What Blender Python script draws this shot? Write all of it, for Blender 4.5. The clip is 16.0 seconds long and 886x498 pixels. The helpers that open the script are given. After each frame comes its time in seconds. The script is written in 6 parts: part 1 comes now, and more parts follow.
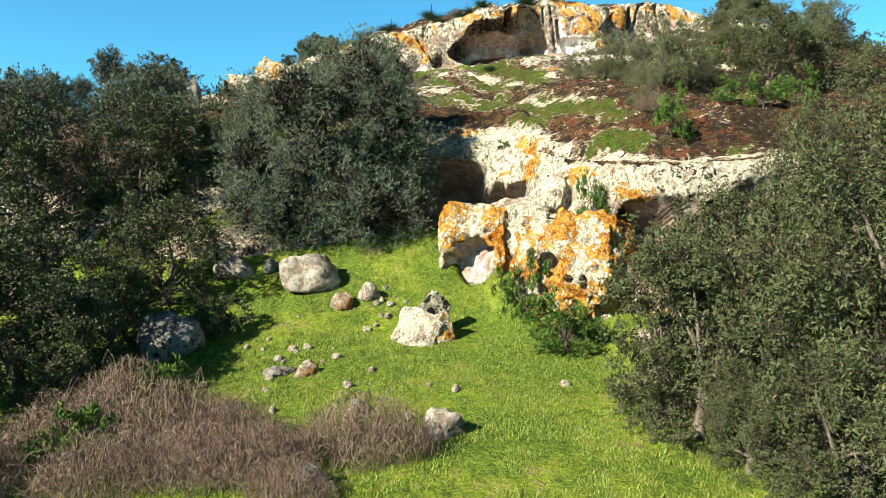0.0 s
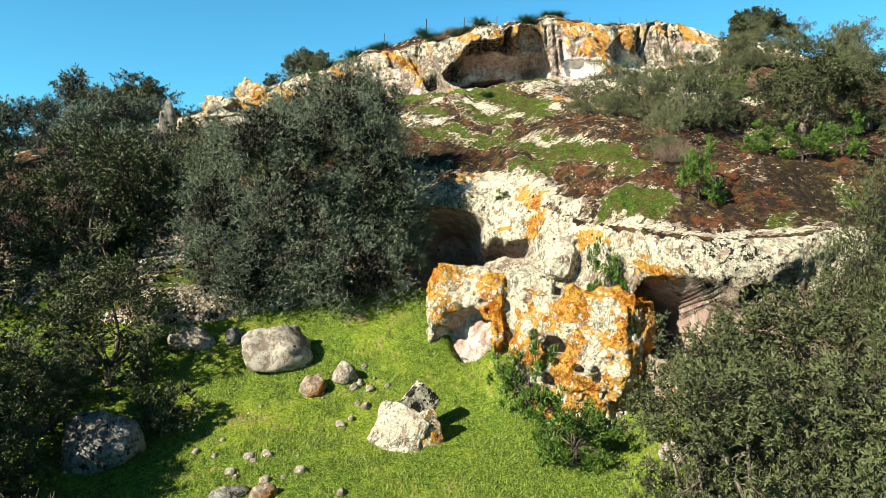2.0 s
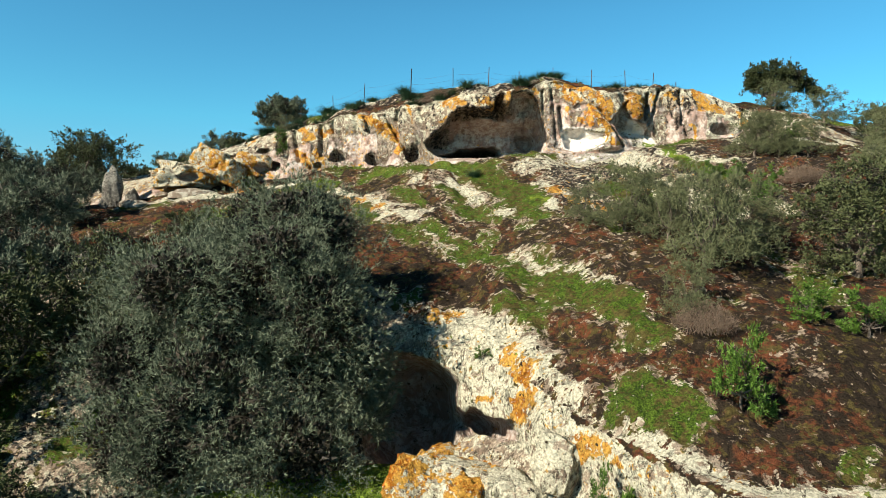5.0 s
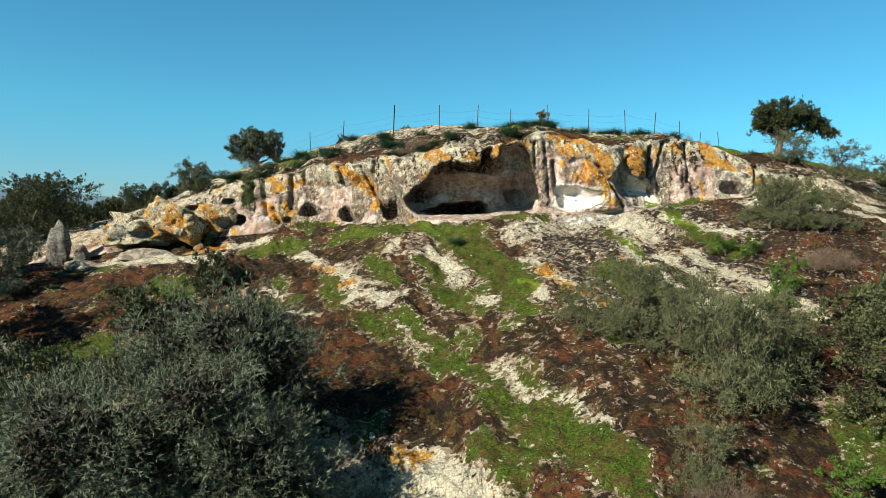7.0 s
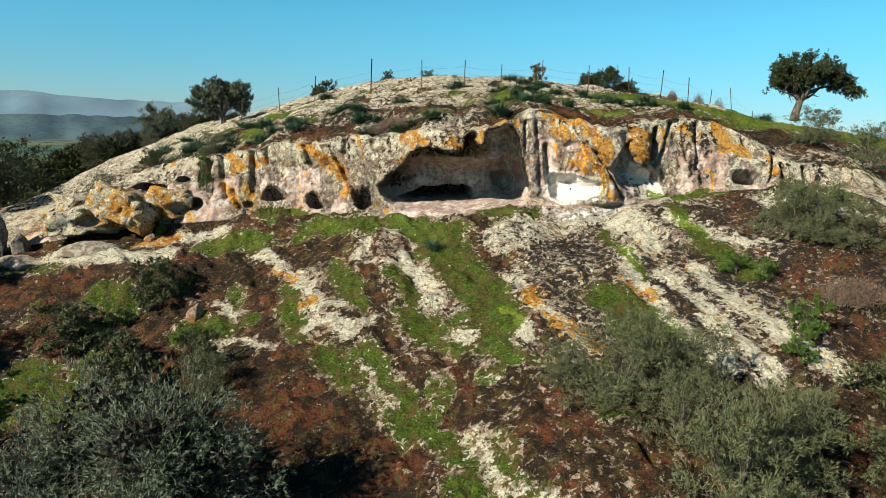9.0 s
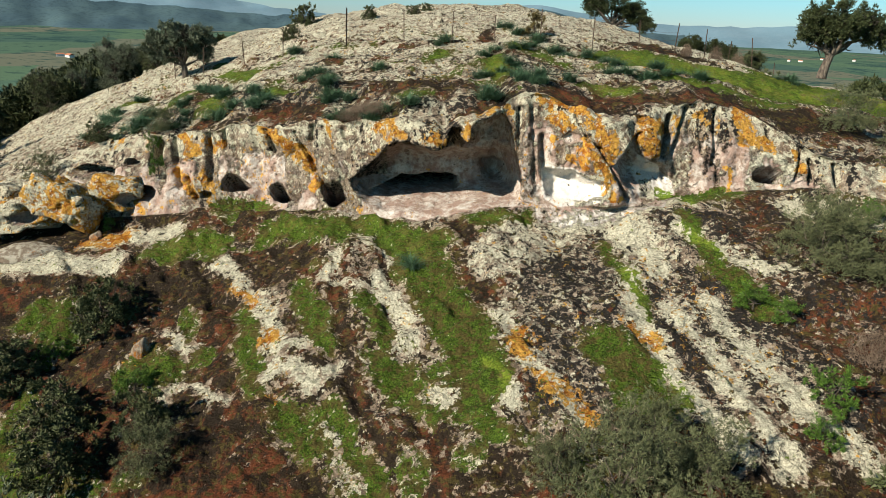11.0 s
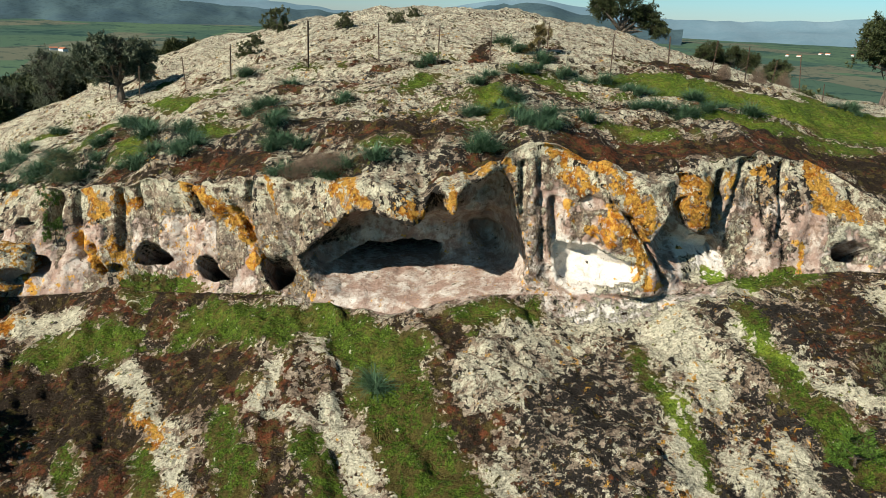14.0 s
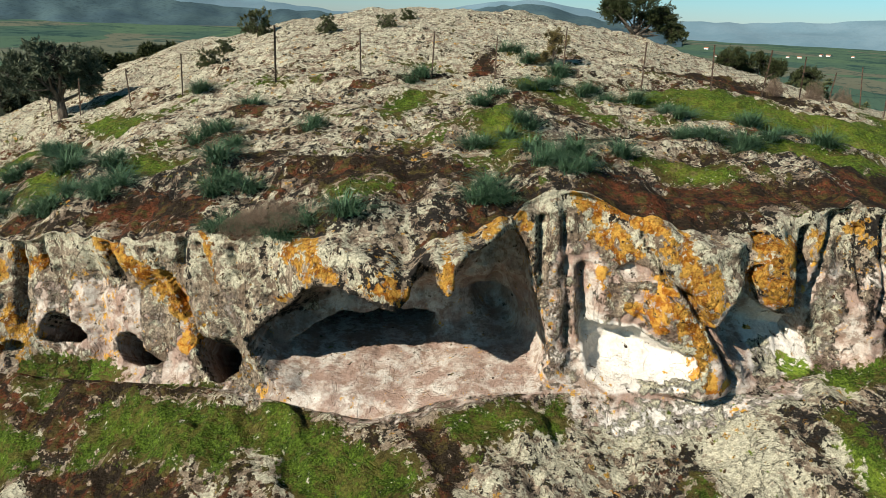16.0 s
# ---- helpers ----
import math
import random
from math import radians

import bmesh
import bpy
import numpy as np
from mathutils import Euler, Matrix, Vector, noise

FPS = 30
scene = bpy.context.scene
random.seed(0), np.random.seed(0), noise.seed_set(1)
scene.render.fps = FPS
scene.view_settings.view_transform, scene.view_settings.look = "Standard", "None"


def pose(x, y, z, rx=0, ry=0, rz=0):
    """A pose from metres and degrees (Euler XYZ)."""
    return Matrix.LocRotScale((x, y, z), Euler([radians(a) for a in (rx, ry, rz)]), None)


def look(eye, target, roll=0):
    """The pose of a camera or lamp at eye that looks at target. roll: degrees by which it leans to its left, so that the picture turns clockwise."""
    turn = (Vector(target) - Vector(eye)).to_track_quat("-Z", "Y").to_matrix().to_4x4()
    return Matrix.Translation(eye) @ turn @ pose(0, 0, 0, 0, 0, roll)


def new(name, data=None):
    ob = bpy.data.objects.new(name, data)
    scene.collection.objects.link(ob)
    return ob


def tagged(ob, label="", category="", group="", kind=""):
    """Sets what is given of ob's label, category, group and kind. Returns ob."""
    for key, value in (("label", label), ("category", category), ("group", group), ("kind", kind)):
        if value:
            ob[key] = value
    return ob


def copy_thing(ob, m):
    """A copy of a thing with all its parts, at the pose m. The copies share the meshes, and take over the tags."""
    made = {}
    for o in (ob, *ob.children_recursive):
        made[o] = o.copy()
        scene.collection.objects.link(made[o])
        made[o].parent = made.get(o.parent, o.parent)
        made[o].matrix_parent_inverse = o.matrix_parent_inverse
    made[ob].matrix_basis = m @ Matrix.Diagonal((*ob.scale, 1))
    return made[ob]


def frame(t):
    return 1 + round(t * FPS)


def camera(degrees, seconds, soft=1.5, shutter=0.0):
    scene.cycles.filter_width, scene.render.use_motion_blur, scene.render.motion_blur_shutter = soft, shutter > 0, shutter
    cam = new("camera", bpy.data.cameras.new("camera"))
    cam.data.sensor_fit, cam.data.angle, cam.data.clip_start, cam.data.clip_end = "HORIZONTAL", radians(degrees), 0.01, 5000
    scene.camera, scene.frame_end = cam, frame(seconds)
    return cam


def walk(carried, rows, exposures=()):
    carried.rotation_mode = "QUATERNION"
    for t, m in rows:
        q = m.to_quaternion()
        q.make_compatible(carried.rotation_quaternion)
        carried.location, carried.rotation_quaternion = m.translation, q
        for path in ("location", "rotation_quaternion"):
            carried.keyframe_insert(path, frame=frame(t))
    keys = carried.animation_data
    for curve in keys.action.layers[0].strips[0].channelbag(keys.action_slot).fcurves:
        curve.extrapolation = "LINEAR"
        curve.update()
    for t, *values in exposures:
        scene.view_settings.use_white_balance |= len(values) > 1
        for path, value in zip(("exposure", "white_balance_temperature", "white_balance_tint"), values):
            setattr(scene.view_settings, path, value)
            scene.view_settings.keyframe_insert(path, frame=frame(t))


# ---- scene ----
cam = camera(66.1, 16.0, soft=0.8)
METRES, EYE, TILT, LEAN, TURN = 36.0, 9.0, -2.2, 0.0, 0.0
ROWS = [
    (0.0, 0.0, 0.0, 0.0, 0.0, 0.0, -0.0),
    (0.5, 0.0017, 0.0223, 0.0112, -0.04, -0.0, -0.07),
    (1.0, 0.0037, 0.0444, 0.0252, -0.09, -0.03, -0.18),
    (1.5, 0.0058, 0.0649, 0.0415, -0.12, -0.02, -0.35),
    (2.0, 0.0075, 0.0861, 0.0578, -0.13, 0.09, -0.36),
    (2.5, 0.0097, 0.1091, 0.0775, -0.15, 0.14, -0.42),
    (3.0, 0.0122, 0.1303, 0.0978, -0.21, 0.24, -0.54),
    (3.5, 0.0157, 0.1514, 0.1175, -0.28, 0.34, -0.7),
    (4.0, 0.0198, 0.1727, 0.1381, -0.32, 0.41, -0.88),
    (6.5, 0.0427, 0.2779, 0.2421, -0.69, 0.84, -1.49),
    (7.0, 0.0471, 0.3015, 0.2672, -0.76, 0.42, -1.62),
    (7.5, 0.0513, 0.3255, 0.2922, -0.87, -0.93, -1.78),
    (8.0, 0.0564, 0.3477, 0.3165, -0.96, -3.1, -1.9),
    (8.5, 0.0615, 0.3693, 0.3412, -1.01, -5.28, -1.88),
    (9.0, 0.0655, 0.3921, 0.368, -1.07, -7.54, -1.95),
    (11.5, 0.0819, 0.5213, 0.4772, -1.45, -17.06, -2.27),
    (12.0, 0.0854, 0.5496, 0.4824, -1.51, -17.05, -2.28),
    (12.5, 0.0881, 0.5795, 0.4855, -1.54, -16.98, -2.32),
    (13.0, 0.0907, 0.6098, 0.4891, -1.56, -16.99, -2.32),
    (13.5, 0.0934, 0.6408, 0.4919, -1.57, -16.93, -2.33),
    (14.0, 0.0957, 0.6717, 0.494, -1.57, -16.93, -2.35),
    (14.5, 0.0969, 0.7039, 0.4962, -1.59, -16.87, -2.36),
    (15.0, 0.0983, 0.737, 0.4998, -1.57, -16.84, -2.38),
    (15.5, 0.1005, 0.77, 0.5015, -1.55, -16.85, -2.37),
    (16.0, 0.103, 0.8037, 0.501, -1.57, -16.84, -2.4),
]
walk(cam, [(t, pose(0, 0, EYE, TILT, LEAN, TURN) @ pose(METRES * x, METRES * y, METRES * z, 90 + pitch, roll, yaw)) for t, x, y, z, yaw, pitch, roll in ROWS],
     exposures=[(0.0, 1.64), (4.0, 1.30), (7.0, 1.00), (9.0, 0.94), (11.5, 0.86), (16.0, 0.77)])

# ---- world and sun ----
SUN_TO = Vector((0.68, 0.50, -0.53)).normalized()      # the way the sunlight travels
world = bpy.data.worlds.new("sky")
scene.world = world
world.use_nodes = True
wn, wl = world.node_tree.nodes, world.node_tree.links
sky = wn.new("ShaderNodeTexSky")
sky.sky_type = "NISHITA"
sky.sun_disc = False
sky.sun_elevation = math.asin(-SUN_TO.z)
sky.sun_rotation = math.atan2(-SUN_TO.x, -SUN_TO.y)
sky.air_density, sky.dust_density, sky.ozone_density = 1.0, 0.0, 3.0
tint = wn.new("ShaderNodeMix")                          # a clear, slightly cyan winter sky
tint.data_type, tint.blend_type = "RGBA", "MULTIPLY"
tint.inputs[0].default_value = 1.0
fade = wn.new("ShaderNodeMix")
fade.data_type = "RGBA"
fade.inputs[6].default_value, fade.inputs[7].default_value = (0.52, 0.66, 0.98, 1), (0.44, 1.17, 1.24, 1)
heading, up = wn.new("ShaderNodeTexCoord"), wn.new("ShaderNodeSeparateXYZ")
climb = wn.new("ShaderNodeMapRange")
climb.inputs[1].default_value, climb.inputs[2].default_value = -0.02, 0.15
wl.new(heading.outputs["Generated"], up.inputs[0])
wl.new(up.outputs[2], climb.inputs[0])
wl.new(climb.outputs[0], fade.inputs[0])
zenith = wn.new("ShaderNodeMix")                        # the sky deepens towards the zenith
zenith.data_type, zenith.blend_type = "RGBA", "MULTIPLY"
zenith.inputs[7].default_value = (0.40, 0.40, 0.45, 1)
deepen = wn.new("ShaderNodeMapRange")
deepen.inputs[1].default_value, deepen.inputs[2].default_value = 0.30, 0.85
wl.new(up.outputs[2], deepen.inputs[0])
wl.new(deepen.outputs[0], zenith.inputs[0])
wl.new(fade.outputs[2], zenith.inputs[6])
wl.new(zenith.outputs[2], tint.inputs[7])
wl.new(sky.outputs[0], tint.inputs[6])
wl.new(tint.outputs[2], wn["Background"].inputs[0])
wn["Background"].inputs[1].default_value = 0.054
sun = new("sun", bpy.data.lights.new("sun", "SUN"))
sun.data.energy, sun.data.angle, sun.data.color = 5.0, radians(0.6), (1.0, 0.93, 0.80)
sun.matrix_world = look((0, 0, 60), Vector((0, 0, 60)) + SUN_TO)

# ---- number tools ----
rng = np.random.default_rng(7)


def lattice(i, j, k, seed):
    h = (i * 374761393 + j * 668265263 + k * 2147483647 + seed * 974634777) & 0xFFFFFFFF
    h = ((h ^ (h >> 13)) * 1274126177) & 0xFFFFFFFF
    h = ((h ^ (h >> 16)) * 2246822519) & 0xFFFFFFFF
    return ((h ^ (h >> 15)) & 0xFFFFFF) / float(0xFFFFFF)


def vnoise(x, y, z=0.0, seed=0):
    """Smooth noise from -1 to 1 with cells of size 1."""
    x, y, z = np.broadcast_arrays(np.asarray(x, float), np.asarray(y, float), np.asarray(z, float))
    i, j, k = (np.floor(a).astype(np.int64) for a in (x, y, z))
    u, v, w = x - i, y - j, z - k
    u, v, w = (a * a * a * (a * (a * 6 - 15) + 10) for a in (u, v, w))
    total = 0.0
    for di, fu in ((0, 1 - u), (1, u)):
        for dj, fv in ((0, 1 - v), (1, v)):
            for dk, fw in ((0, 1 - w), (1, w)):
                total = total + fu * fv * fw * lattice(i + di, j + dj, k + dk, seed)
    return 2 * total - 1


def fbm(x, y, z=0.0, seed=0, octaves=4, gain=0.5):
    total, amp, f = 0.0, 1.0, 1.0
    for n in range(octaves):
        total = total + amp * vnoise(np.asarray(x) * f, np.asarray(y) * f, np.asarray(z) * f, seed + n)
        amp, f = amp * gain, f * 2.03
    return total


def step(a, b, v):
    s = np.clip((np.asarray(v, float) - a) / (b - a), 0, 1)
    return s * s * (3 - 2 * s)


def curve(x, xs, ys, soft=0.5):
    """A line through stations, rounded over soft metres."""
    x = np.asarray(x, float)
    return sum(np.interp(x + soft * o, xs, ys) for o in (-1, -0.6, -0.2, 0.2, 0.6, 1)) / 6


def make_mesh(name, verts, faces, smooth=True):
    me = bpy.data.meshes.new(name)
    verts = np.asarray(verts, np.float32)
    faces = np.asarray(faces, np.int32)
    n = faces.shape[1]
    me.vertices.add(len(verts))
    me.vertices.foreach_set("co", verts.ravel())
    me.loops.add(faces.size)
    me.loops.foreach_set("vertex_index", faces.ravel())
    me.polygons.add(len(faces))
    me.polygons.foreach_set("loop_start", np.arange(0, faces.size, n, dtype=np.int32))
    me.polygons.foreach_set("use_smooth", np.full(len(faces), smooth))
    me.update(calc_edges=True)
    return me


def mask_layer(me, name, rgb):
    layer = me.attributes.new(name, "FLOAT_COLOR", "POINT")
    data = np.ones((len(me.vertices), 4), np.float32)
    data[:, :3] = rgb
    layer.data.foreach_set("color", data.ravel())

# ---- materials ----
FINE, N_MEADOW, N_LOW, N_SLOPE, N_CLIFF, N_TOP = 0.060, 80, 70, 190, 130, 165


class Nodes:
    """A short way to write node trees."""

    def __init__(self, name, rough=0.9, spec=0.2):
        self.m = bpy.data.materials.new(name)
        self.m.use_nodes = True
        self.t = self.m.node_tree
        self.b = self.t.nodes["Principled BSDF"]
        self.b.inputs["Roughness"].default_value = rough
        self.b.inputs["Specular IOR Level"].default_value = spec

    def node(self, kind, **values):
        n = self.t.nodes.new(kind)
        for k, v in values.items():
            n.inputs[k.replace("_", " ")].default_value = v
        return n

    def link(self, a, b):
        self.t.links.new(a, b)

    def coord(self, scale=(1, 1, 1), source="Object"):
        c = self.t.nodes.new("ShaderNodeTexCoord")
        mp = self.t.nodes.new("ShaderNodeMapping")
        mp.inputs["Scale"].default_value = scale
        self.link(c.outputs[source], mp.inputs[0])
        return mp.outputs[0]

    def noise(self, scale, detail=4, rough=0.6, co=None, warp=0.0):
        n = self.node("ShaderNodeTexNoise", Scale=scale, Detail=detail, Roughness=rough, Distortion=warp)
        self.link(co if co is not None else self.coord(), n.inputs["Vector"])
        return n.outputs["Fac"]

    def cells(self, scale, co=None):
        n = self.node("ShaderNodeTexVoronoi", Scale=scale)
        self.link(co if co is not None else self.coord(), n.inputs["Vector"])
        return n.outputs["Distance"]

    def band(self, v, a, b):
        n = self.node("ShaderNodeMapRange")
        n.interpolation_type = "SMOOTHSTEP"
        n.inputs[1].default_value, n.inputs[2].default_value = a, b
        self.link(v, n.inputs[0])
        return n.outputs[0]

    def math(self, op, a, b=0.5):
        n = self.t.nodes.new("ShaderNodeMath")
        n.operation = op
        for i, v in enumerate((a, b)):
            if isinstance(v, (int, float)):
                n.inputs[i].default_value = v
            else:
                self.link(v, n.inputs[i])
        return n.outputs[0]

    def mix(self, f, a, b):
        n = self.t.nodes.new("ShaderNodeMix")
        n.data_type = "RGBA"
        for i, v in ((0, f), (6, a), (7, b)):
            if isinstance(v, (int, float)):
                n.inputs[i].default_value = v
            elif isinstance(v, tuple):
                n.inputs[i].default_value = (*v, 1)
            else:
                self.link(v, n.inputs[i])
        return n.outputs[2]

    def layer(self, name):
        a = self.t.nodes.new("ShaderNodeAttribute")
        a.attribute_name = name
        s = self.t.nodes.new("ShaderNodeSeparateColor")
        self.link(a.outputs["Color"], s.inputs[0])
        return s.outputs

    def random(self):
        return self.t.nodes.new("ShaderNodeObjectInfo").outputs["Random"]

    def island(self):
        return self.t.nodes.new("ShaderNodeNewGeometry").outputs["Random Per Island"]

    def done(self, colour, height=None, strength=0.5, distance=0.05):
        if isinstance(colour, tuple):
            self.b.inputs["Base Color"].default_value = (*colour, 1)
        else:
            self.link(colour, self.b.inputs["Base Color"])
        if height is not None:
            bump = self.node("ShaderNodeBump", Strength=strength, Distance=distance)
            self.link(height, bump.inputs["Height"])
            self.link(bump.outputs[0], self.b.inputs["Normal"])
        return self.m


def make_land():
    n = Nodes("weathered_land", 0.95, 0.1)
    grass, moss, orange = n.layer("growth")[:3]
    bare, dark, pale = n.layer("crust")[:3]
    co = n.coord()

    def field(scale, detail, rough, shift, stretch=(1, 1, 1), warp=0.3):
        c = n.t.nodes.new("ShaderNodeMapping")
        c.inputs["Scale"].default_value, c.inputs["Location"].default_value = stretch, (shift, 2.7 * shift, 5.1 * shift)
        n.link(co, c.inputs[0])
        return n.noise(scale, detail, rough, c.outputs[0], warp)

    big, mid = field(0.45, 4, 0.6, 1), field(1.9, 6, 0.65, 2)
    rag_a, rag_b, rag_c = field(3.6, 9, 0.70, 3), field(5.0, 9, 0.72, 4), field(4.6, 9, 0.70, 5)
    rag_d = field(6.5, 8, 0.7, 6)
    streak = field(2.6, 7, 0.65, 7, (1, 1, 0.22))
    fine = field(24, 3, 0.6, 8)

    def off(v, k):
        return n.math("MULTIPLY", n.math("SUBTRACT", v, 0.5), k)

    def plus(*v):
        out = v[0]
        for w in v[1:]:
            out = n.math("ADD", out, w)
        return out

    # weathered stone: tan and grey, streaked, crusted with pale and black lichen, cracked
    rock = n.mix(n.band(plus(streak, off(mid, 0.8)), 0.36, 0.64), (0.155, 0.112, 0.078), (0.320, 0.255, 0.185))
    rock = n.mix(n.band(plus(off(rag_a, 3.0), off(fine, 0.5), pale), 0.47, 0.55), rock, (0.450, 0.418, 0.305))
    # dark: black lichen, and also the shade painted into tombs and chamber
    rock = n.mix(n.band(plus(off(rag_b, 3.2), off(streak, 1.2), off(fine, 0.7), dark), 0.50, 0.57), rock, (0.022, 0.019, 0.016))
    crack = n.band(n.math("ABSOLUTE", n.math("SUBTRACT", field(1.3, 5, 0.6, 9, (1, 1, 0.6), 0.8), 0.5)), 0.014, 0.0)
    rock = n.mix(n.math("MULTIPLY", crack, 0.6), rock, (0.020, 0.016, 0.012))
    bare_col = n.mix(n.band(plus(streak, off(mid, 1.0)), 0.40, 0.60), (0.260, 0.178, 0.140), (0.345, 0.275, 0.225))
    bare_col = n.mix(n.math("MULTIPLY", n.band(plus(big, off(mid, 0.8), off(rag_a, 0.8)), 0.42, 0.64), n.band(pale, 0.15, 0.45)), bare_col, (0.44, 0.395, 0.34))
    bare_col = n.mix(n.math("MULTIPLY", n.band(plus(streak, off(rag_b, 2.0), off(big, 1.0)), 0.54, 0.70), 0.7), bare_col, (0.185, 0.115, 0.080))
    bare_col = n.mix(n.math("MULTIPLY", n.band(plus(pale, off(mid, 0.5)), 0.72, 0.95), 0.85), bare_col, (0.60, 0.56, 0.50))
    is_bare = n.band(plus(bare, off(rag_c, 1.6)), 0.42, 0.58)
    rock = n.mix(is_bare, rock, bare_col)
    org_col = n.mix(n.band(plus(off(rag_d, 2.0), mid), 0.34, 0.66), (0.235, 0.075, 0.006), (0.430, 0.235, 0.045))
    rock = n.mix(n.band(plus(orange, off(rag_d, 2.0), off(rag_c, 1.6)), 0.47, 0.55), rock, org_col)
    # low growth on thin soil
    moss_col = n.mix(n.band(plus(big, off(mid, 1.4), off(rag_b, 1.0)), 0.46, 0.70), (0.023, 0.016, 0.010), (0.104, 0.034, 0.015))
    moss_col = n.mix(n.band(plus(off(rag_c, 2.2), mid), 0.54, 0.70), moss_col, (0.062, 0.048, 0.015))
    rock = n.mix(n.band(plus(moss, off(rag_a, 2.2), off(rag_d, 1.8)), 0.45, 0.51), rock, moss_col)
    gr = n.mix(n.band(plus(off(fine, 1.4), rag_d), 0.3, 0.7), (0.050, 0.088, 0.010), (0.145, 0.205, 0.024))
    gr = n.mix(n.band(plus(big, off(mid, 0.9)), 0.42, 0.68), gr, (0.170, 0.220, 0.020))
    gr = n.mix(n.band(plus(off(mid, 1.8), off(rag_d, 1.6), big), 0.70, 0.88), gr, (0.200, 0.175, 0.060))
    poor = n.mix(n.band(plus(off(fine, 1.4), rag_d), 0.3, 0.7), (0.022, 0.042, 0.005), (0.072, 0.112, 0.012))
    poor = n.mix(n.band(plus(mid, off(rag_b, 1.8)), 0.46, 0.62), poor, (0.070, 0.056, 0.016))
    gr = n.mix(n.band(pale, 0.55, 0.95), poor, gr)
    is_green = n.band(plus(grass, off(rag_b, 2.4), off(rag_d, 1.4)), 0.46, 0.53)
    col = n.mix(is_green, rock, gr)
    speck = field(15, 7, 0.75, 11)
    shade = n.t.nodes.new("ShaderNodeHueSaturation")
    n.link(col, shade.inputs["Color"])
    mild = n.math("SUBTRACT", 0.95, n.math("MULTIPLY", is_bare, 0.65))
    n.link(n.math("ADD", n.math("MULTIPLY", n.math("SUBTRACT", n.band(speck, 0.32, 0.68), 0.5), mild), 1.0), shade.inputs["Value"])
    col = shade.outputs[0]
    h = plus(n.math("MULTIPLY", rag_a, 0.9), n.math("MULTIPLY", rag_d, 0.5), n.math("MULTIPLY", mid, 0.6), n.math("MULTIPLY", fine, 0.12), n.math("MULTIPLY", crack, -0.25))
    calm = n.math("SUBTRACT", 1.0, n.math("MULTIPLY", is_bare, 0.75))
    return n.done(col, n.math("MULTIPLY", h, calm), 1.0, 0.20)


def make_stone(name, low, high, rust, black):
    n = Nodes(name, 0.95, 0.1)
    co = n.coord()
    mid, small, grain = n.noise(1.6, 6, 0.7, co, 0.4), n.noise(6, 7, 0.72, co), n.noise(26, 4, 0.7, co)
    v = n.math("ADD", mid, n.math("MULTIPLY", n.math("SUBTRACT", small, 0.5), 1.4))
    col = n.mix(n.band(v, 0.35, 0.62), low, high)
    w = n.math("ADD", n.noise(1.1, 5, 0.7, n.coord((1, 1.3, 1))), n.math("MULTIPLY", n.math("SUBTRACT", grain, 0.5), 0.8))
    col = n.mix(n.band(w, 0.74 - rust, 0.82 - rust), col, (0.27, 0.095, 0.010))
    u = n.math("ADD", n.noise(2.3, 6, 0.7, n.coord((1.2, 1, 0.8))), n.math("MULTIPLY", n.math("SUBTRACT", small, 0.5), 1.1))
    col = n.mix(n.band(u, 0.76 - black, 0.84 - black), col, (0.028, 0.024, 0.020))
    h = n.math("ADD", n.math("MULTIPLY", small, 0.8), n.math("ADD", mid, n.math("MULTIPLY", grain, 0.3)))
    return n.done(col, h, 0.9, 0.10)


stone_pale = make_stone("pale_stone", (0.16, 0.125, 0.09), (0.35, 0.32, 0.25), 0.10, 0.10)
stone_rust = make_stone("lichened_stone", (0.15, 0.11, 0.08), (0.32, 0.28, 0.21), 0.25, 0.10)
stone_dark = make_stone("grey_stone", (0.10, 0.09, 0.075), (0.25, 0.235, 0.19), 0.04, 0.20)

def make_plain():
    n = Nodes("far_fields", 1.0, 0.0)
    co = n.coord()
    v = n.node("ShaderNodeTexVoronoi", Scale=0.006)
    n.link(n.coord((1, 0.45, 1)), v.inputs["Vector"])
    s = n.t.nodes.new("ShaderNodeSeparateColor")
    n.link(v.outputs["Color"], s.inputs[0])
    # field greens shifted bluish: part of the distance haze is in the colour
    col = n.mix(s.outputs[0], (0.050, 0.090, 0.070), (0.080, 0.128, 0.076))
    col = n.mix(n.band(s.outputs[1], 0.72, 0.8), col, (0.115, 0.120, 0.085))
    col = n.mix(n.band(n.noise(0.010, 6, 0.7, co), 0.53, 0.60), col, (0.028, 0.058, 0.052))
    col = n.mix(n.band(n.noise(0.05, 5, 0.7, co), 0.56, 0.64), col, (0.028, 0.055, 0.048))
    return n.done(col)


land_mat = make_land()
plain_mat = make_plain()


def leaf_material(name, dark, light, dry=None, amount=0.0):
    n = Nodes(name, 0.65, 0.2)
    v = n.island()
    col = n.mix(v, dark, light)
    if dry:
        col = n.mix(n.band(n.noise(0.8, 3), 0.62 - amount, 0.75 - amount), col, dry)
    n.b.inputs["Transmission Weight"].default_value = 0.0
    return n.done(col)


